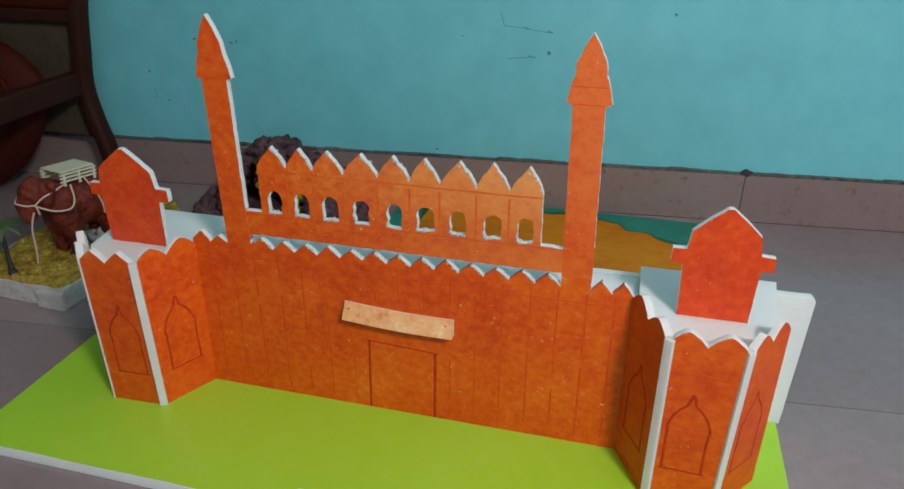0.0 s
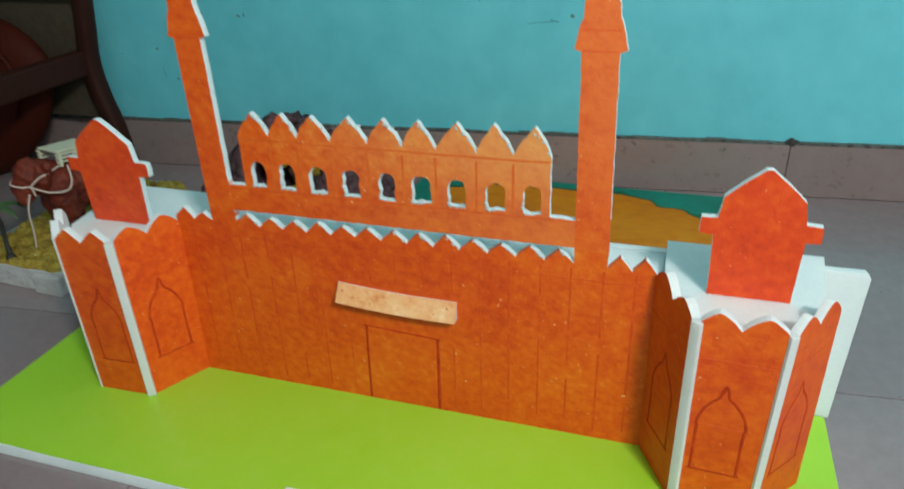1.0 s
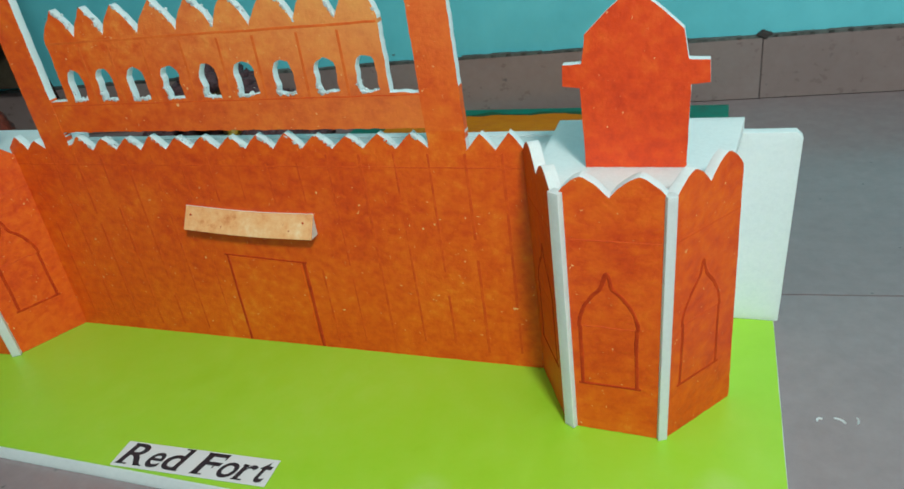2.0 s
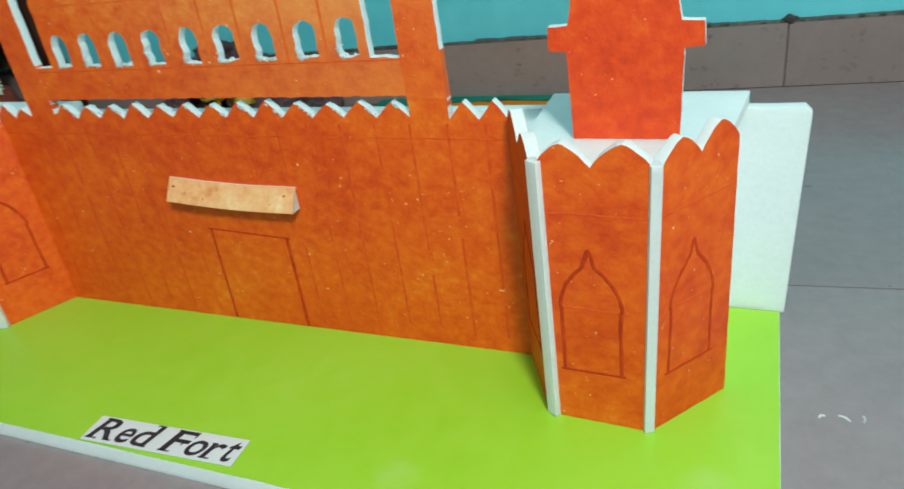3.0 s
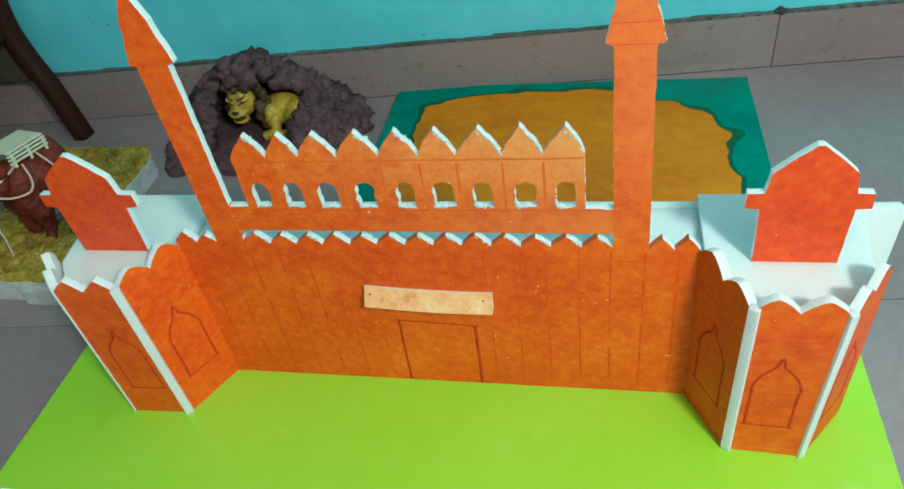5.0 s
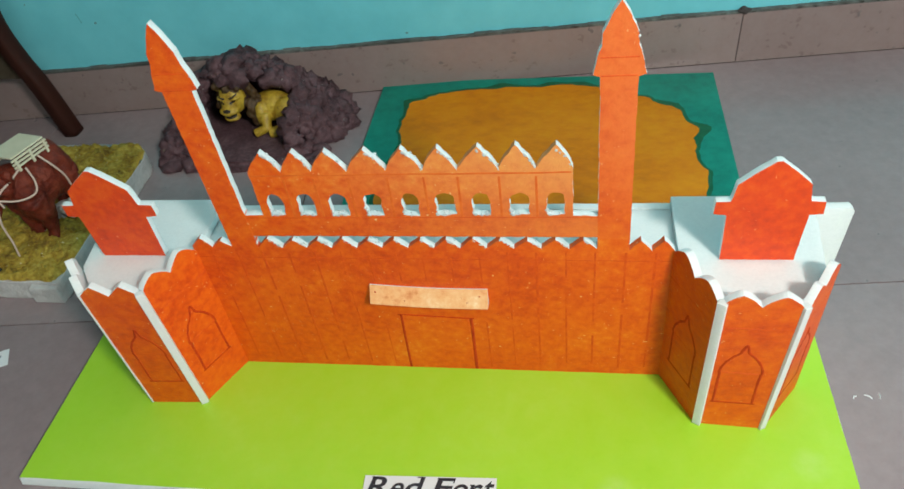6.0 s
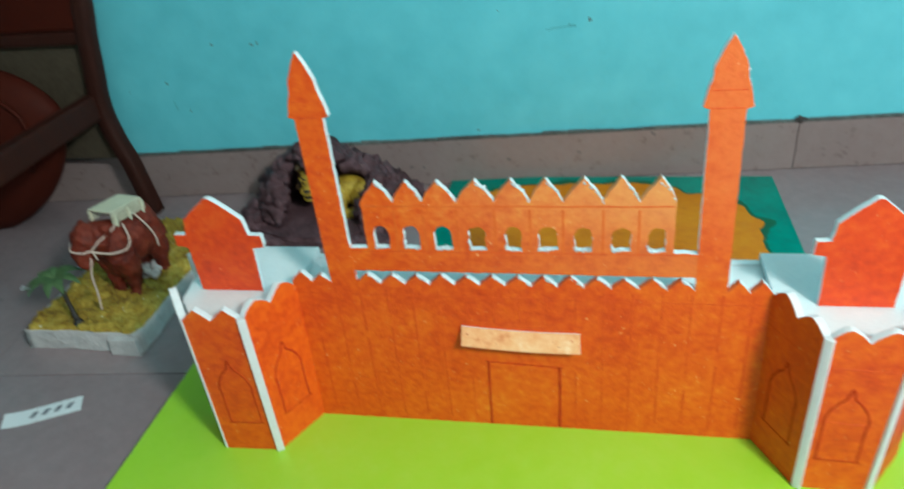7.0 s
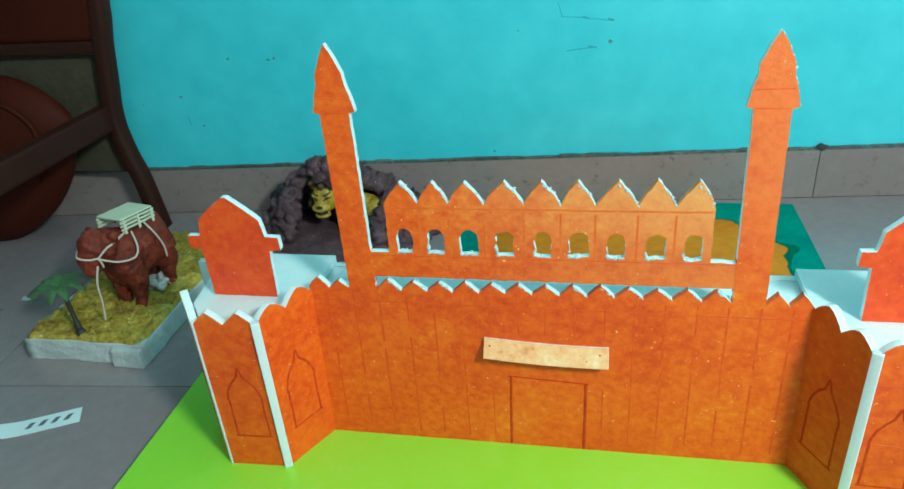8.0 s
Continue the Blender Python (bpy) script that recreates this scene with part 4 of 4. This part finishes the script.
for x in (-0.027, 0.032):
    for q in (-1, 1):
        tube(bm, [an(x, q * 0.016, 0.076), an(x + 0.002, q * 0.017, 0.050), an(x, q * 0.017, 0.030), an(x - 0.003, q * 0.017, 0.016)], [0.019, 0.0135, 0.0085, 0.0100])
tube(bm, [an(0.054, 0.002, 0.094), an(0.060, 0.002, 0.070), an(0.058, 0.002, 0.044)], [0.005, 0.004, 0.004])
skin = remeshed(bm, 0.0030, 3, "animal")
for v in skin.vertices:
    v.co += noise.noise_vector(v.co * 55) * 0.0035 + noise.noise_vector(v.co * 150) * 0.0018
statue("animal_figurine", skin, [(an(-0.066, -0.0155, 0.105), (0.003, 0.004, 0.003))], [HIDE, DARK],
       "reddish brown clay animal figure standing on the straw tray", "statue")

saddle = thing("saddle_seat", "pale slatted card seat tied on the animal's back", "saddle")
SM = AM @ Matrix.Translation((0.000, 0.0, 0.119)) @ Matrix.Rotation(radians(4), 4, "Y") @ Matrix.Scale(0.88, 4)
bm = bmesh.new()
box(bm, -0.032, 0.032, -0.026, 0.026, 0.013, 0.0155, 0.0006, m=SM)
part("seat_top", bm, CARD, saddle)
for s in (-1, 1):
    for z in (-0.001, 0.004, 0.009):
        bm = bmesh.new()
        box(bm, -0.034, 0.034, s * 0.026 - 0.0012, s * 0.026 + 0.0012, z, z + 0.0026, m=SM)
        part("slat", bm, CARD, saddle)
for x in (-0.028, 0.0, 0.028):
    for s in (-1, 1):
        bm = bmesh.new()
        box(bm, x - 0.002, x + 0.002, s * 0.0282 - 0.001, s * 0.0282 + 0.001, -0.006, 0.013, m=SM)
        part("upright", bm, CARD, saddle)

harness = thing("string_harness", "pale string harness round the animal's head and body", "harness")
for pts in ([(-0.018, -0.026, 0.116), (-0.024, -0.037, 0.100), (-0.034, -0.038, 0.090), (-0.054, -0.028, 0.092), (-0.071, -0.012, 0.102)],
            [(-0.070, 0.024, 0.108), (-0.085, 0.008, 0.107), (-0.080, -0.008, 0.104), (-0.071, -0.014, 0.102), (-0.068, -0.015, 0.090)],
            [(-0.071, -0.013, 0.102), (-0.060, -0.019, 0.110), (-0.044, -0.023, 0.114), (-0.024, -0.022, 0.118)],
            [(-0.074, -0.012, 0.094), (-0.082, -0.010, 0.074), (-0.083, -0.008, 0.048), (-0.086, -0.006, 0.026)],
            [(0.006, -0.026, 0.118), (0.012, -0.036, 0.100), (0.018, -0.038, 0.082), (0.020, -0.036, 0.066)]):
    bm = bmesh.new()
    tube(bm, spline([an(*p) for p in pts], 6), 0.0013, 7)
    part("string", bm, ROPE, harness)

wad = thing("cotton_wad", "small white wad of cotton on the sawdust", "cotton")
rnd = random.Random(21)
bm = lumps([(Vector((-0.326 + rnd.uniform(-0.014, 0.012), 0.222 + rnd.uniform(-0.012, 0.014), 0.024 + rnd.uniform(0, 0.008))),
             (rnd.uniform(0.004, 0.009), rnd.uniform(0.004, 0.009), rnd.uniform(0.004, 0.007)), 0.8, 120) for k in range(26)])
part("cotton_tuft", bm, WRAP, wad, smooth=True)

scrap = thing("paper_scrap", "torn white paper scrap lying on the floor tile", "paper scrap")
bm = bmesh.new()
sheet(bm, [ragged([(-0.548, 0.213), (-0.534, 0.219), (-0.530, 0.226), (-0.541, 0.222), (-0.552, 0.224)], 0.003, 0.0012)], 0, 0.0005, m=Matrix.Rotation(radians(-90), 4, "X"), side=0)
for v in bm.verts:
    v.co = Vector((v.co.x, abs(v.co.y), FLOOR + 0.0008 + (0.0005 if v.co.z > 0.0002 else 0) + 0.25 * max(0, -0.541 - v.co.x)))
part("scrap_sheet", bm, LABEL, scrap)

palm = thing("toy_palm", "small green paper palm with a dark wire trunk", "toy tree")
pf, pt = Vector((-0.364, 0.108, 0.020)), Vector((-0.392, 0.128, 0.074))
bm = bmesh.new()
tube(bm, spline([pf, pf + Vector((-0.006, 0.004, 0.018)), pt - Vector((-0.004, 0, 0.014)), pt], 5), [0.0034] * 5 + [0.0028] * 6 + [0.0024] * 5, 8)
ball(bm, pf + Vector((0.002, -0.002, 0.004)), 0.006, 0, 2, 0.3, 90)
part("trunk", bm, BARK, palm)
for i in range(9):
    a = 2 * math.pi * i / 9 + 0.2 * (i % 2)
    d = Vector((math.cos(a), math.sin(a), 0))
    side = Vector((-d.y, d.x, 0))
    bm = bmesh.new()
    rows = []
    for k in range(8):
        t = k / 7
        c = pt + d * 0.036 * t + Vector((0, 0, 0.012 * math.sin(2.2 * t) - 0.014 * t * t + 0.002))
        w = 0.0070 * math.sin(math.pi * min(1, t * 0.80 + 0.16))
        rows.append([bm.verts.new(c - side * w - Vector((0, 0, 0.0015))), bm.verts.new(c), bm.verts.new(c + side * w - Vector((0, 0, 0.0015)))])
    for p, q in zip(rows, rows[1:]):
        for k in range(2):
            bm.faces.new((p[k], p[k + 1], q[k + 1], q[k]))
    bmesh.ops.solidify(bm, geom=bm.faces[:], thickness=0.0006)
    part("frond", bm, LEAF, palm)

# ---- printed slip on the floor ----
slip = thing("paper_slip", "small white paper slip with dark print, on the floor", "paper")
sm = Matrix.Translation((-0.338, -0.018, FLOOR + 0.0010)) @ Matrix.Rotation(radians(28), 4, "Z")
bm = bmesh.new()
box(bm, -0.042, 0.042, -0.0125, 0.0125, -0.0003, 0.0003)
bmesh.ops.subdivide_edges(bm, edges=[e for e in bm.edges if abs(e.verts[0].co.x - e.verts[1].co.x) > 0.01], cuts=10)
for v in bm.verts:
    v.co.z += 0.006 * max(0, -v.co.x / 0.042 - 0.3) ** 2
bmesh.ops.transform(bm, matrix=sm, verts=bm.verts)
slip_sheet = part("slip_sheet", bm, LABEL, slip)
for x in (-0.010, 0.003, 0.016, 0.029):
    bm = bmesh.new()
    box(bm, x - 0.0028, x + 0.0028, -0.0040, 0.0048, 0.0004, 0.0007)
    for v in bm.verts:
        v.co.x += 0.5 * v.co.y
    bmesh.ops.transform(bm, matrix=sm, verts=bm.verts)
    part("print_bar", bm, PRINT, slip_sheet)

# ---- the wooden chair ----
chair = thing("wooden_chair", "dark reddish wooden chair with a maroon seat and back", "chair")


def plank_path(pts, w, d):
    """A curved bar with a rounded rectangular section through the points."""
    b = bmesh.new()
    rows = []
    ring = []
    for k in range(16):
        c, q = math.cos(2 * math.pi * (k + 0.5) / 16), math.sin(2 * math.pi * (k + 0.5) / 16)
        f = (abs(c) ** 4 + abs(q) ** 4) ** -0.25
        ring.append(Vector((c * f * w, q * f * d, 0)))
    for p in spline(pts, 8):
        rows.append([b.verts.new(p + o) for o in ring])
    for p, q in zip(rows, rows[1:]):
        for k in range(16):
            b.faces.new((p[k], p[(k + 1) % 16], q[(k + 1) % 16], q[k]))
    b.faces.new(rows[0][::-1])
    b.faces.new(rows[-1])
    return b


for dx in (0.0, -0.36):
    part("leg", plank_path([(-0.465 + dx, 0.455, FLOOR), (-0.477 + dx, 0.455, 0.080), (-0.487 + dx, 0.455, 0.120), (-0.494 + dx, 0.455, 0.165), (-0.4925 + dx, 0.455, 0.200),
                            (-0.486 + dx, 0.455, 0.235), (-0.476 + dx, 0.455, 0.294), (-0.463 + dx, 0.457, 0.362), (-0.430 + dx, 0.465, 0.62)], 0.0130, 0.015), WOOD, chair, smooth=True)
    part("leg", plank_path([(-0.450 + dx, -0.015, FLOOR), (-0.485 + dx, 0.000, 0.12), (-0.505 + dx, 0.020, 0.425)], 0.017, 0.015), WOOD, chair, smooth=True)
    bm = bmesh.new()
    box(bm, -0.512 + dx, -0.490 + dx, 0.010, 0.450, 0.166, 0.206, 0.005)
    part("stretcher", bm, WOOD, chair)
bm = bmesh.new()
box(bm, -0.860, -0.520, 0.030, 0.430, 0.425, 0.455, 0.006)
part("seat_frame", bm, WOOD, chair)
bm = bmesh.new()
box(bm, -0.855, -0.525, 0.030, 0.425, 0.456, 0.490, 0.012)
part("seat", bm, REXINE, chair, "maroon padded seat", smooth=True)
bm = bmesh.new()
box(bm, -0.835, -0.482, 0.444, 0.462, 0.284, 0.304, 0.004)
part("back_rail", bm, WOOD, chair)
bm = bmesh.new()
box(bm, -0.835, -0.475, 0.448, 0.464, 0.3045, 0.620, 0.006)
part("backrest", bm, REXINE, chair, "maroon backrest")
# added sheet, no chair part: its dark colour gives the wall's shade
bm = bmesh.new()
box(bm, -0.840, -0.506, 0.462, 0.466, 0.088, 0.2835, 0.001)
part("back_panel", bm, WALL_SHADE, chair, "added dull olive sheet for the shaded wall behind the chair")

bag = thing("maroon_bag", "rounded maroon bag in the shade beneath the chair", "bag")
bm = bmesh.new()
ball(bm, (-0.630, 0.400, 0.128), (0.112, 0.045, 0.146), 0, 4, 0.14, 8)
for v in bm.verts:
    v.co.x -= 0.45 * max(0, 0.20 - v.co.z)
    v.co.z = max(v.co.z, FLOOR)
part("bag_body", bm, REXINE, bag, smooth=True)
bm = bmesh.new()
tube(bm, [(-0.632 + 0.084 * math.cos(a) - 0.45 * max(0, 0.07 - 0.108 * math.sin(a)), 0.366, 0.130 + 0.108 * math.sin(a)) for a in [radians(-10 + 150 * k / 24) for k in range(25)]], 0.0035, 8)
part("piping", bm, REXINE, bag, "raised maroon seam", smooth=True)

# the front sheet leans back a little, with all that is fixed to it
for ob in fort.children:
    if ob.name.split(".")[0] in ("front_wall", "arcade", "minaret", "gate", "canopy"):
        for o in (ob, *ob.children_recursive):
            for v in o.data.vertices:
                v.co.y += 0.020 * v.co.z

# ---- tiles last ----
def tile_mesh(name, x, y, z, bevel, mat):
    b = bmesh.new()
    box(b, 0, x, 0, y, 0, z, 0)
    if bevel:
        bmesh.ops.bevel(b, geom=[e for e in b.edges if all(v.co.z > z / 2 for v in e.verts)], offset=bevel, segments=1, affect="EDGES")
    me = bpy.data.meshes.new(name)
    bmesh.ops.recalc_face_normals(b, faces=b.faces)
    b.to_mesh(me)
    b.free()
    me.materials.append(mat)
    return me


# white curls drawn in place of the glints on a clear plastic scrap
shred = thing("plastic_shred", "glints of clear plastic film on the floor tile, as curled white bits", "plastic scrap", (0.6200, -0.0120, FLOOR))
for cx, cy, r, a0, a1 in ((-0.0105, -0.0010, 0.0016, 60, 200), (-0.0020, -0.0030, 0.0052, 20, 95), (0.0025, 0.0030, 0.0080, -25, 18)):
    bm = bmesh.new()
    rows = []
    for k in range(9):
        a = radians(a0 + (a1 - a0) * k / 8)
        x, y = cx + r * math.cos(a), cy + r * math.sin(a)
        rows.append([bm.verts.new((x, y, 0.0002)), bm.verts.new((x + 0.0012 * math.cos(a), y + 0.0012 * math.sin(a), 0.0005 * math.sin(math.pi * (k + 1) / 10) + 0.0004))])
    for p, q in zip(rows, rows[1:]):
        bm.faces.new((p[0], p[1], q[1], q[0]))
    bmesh.ops.solidify(bm, geom=bm.faces[:], thickness=0.0003)
    part("film_curl", bm, FILM_GLINT, shred)
TS, GAP = 0.604, 0.0022
tile = tile_mesh("tile", TS - GAP, TS - GAP, 0.008, 0.0, TILE)
x_first = 0.292 - 5 * TS
for j in range(1, 7):
    for i in range(10):
        x, y = x_first + i * TS, -j * TS
        x0, x1, y0 = max(x, X0), min(x + TS, X1), max(y, Y0)
        if x1 - x0 < 0.02:
            continue
        cut = x1 - x0 < TS - 0.001 or y0 > y      # cut tiles along the walls
        ob = new("tile", tile_mesh("tile", x1 - x0 - GAP, y + TS - y0 - GAP, 0.008, 0.0, TILE) if cut else tile)
        ob.parent = floor
        ob.matrix_parent_inverse = Matrix.Identity(4)
        ob.location = (x0 + GAP / 2, y0 + GAP / 2, -0.008)
skirt_tile = tile_mesh("skirting_tile", 1.9 - 0.0014, SK, 0.0085, 0.0006, SKIRT)
for i in range(6):
    x = 0.51 - 3 * 1.9 + i * 1.9
    x0, x1 = max(x, X0), min(x + 1.9, X1)
    if x1 - x0 < 0.02:
        continue
    ob = new("skirting_tile", skirt_tile if x1 - x0 > 1.899 else tile_mesh("skirting_tile", x1 - x0 - 0.0014, SK, 0.0085, 0.0006, SKIRT))
    ob.parent = skirting
    ob.matrix_local = Matrix.Translation((x0, 0.009, 0.0)) @ Matrix.Rotation(radians(90), 4, "X")
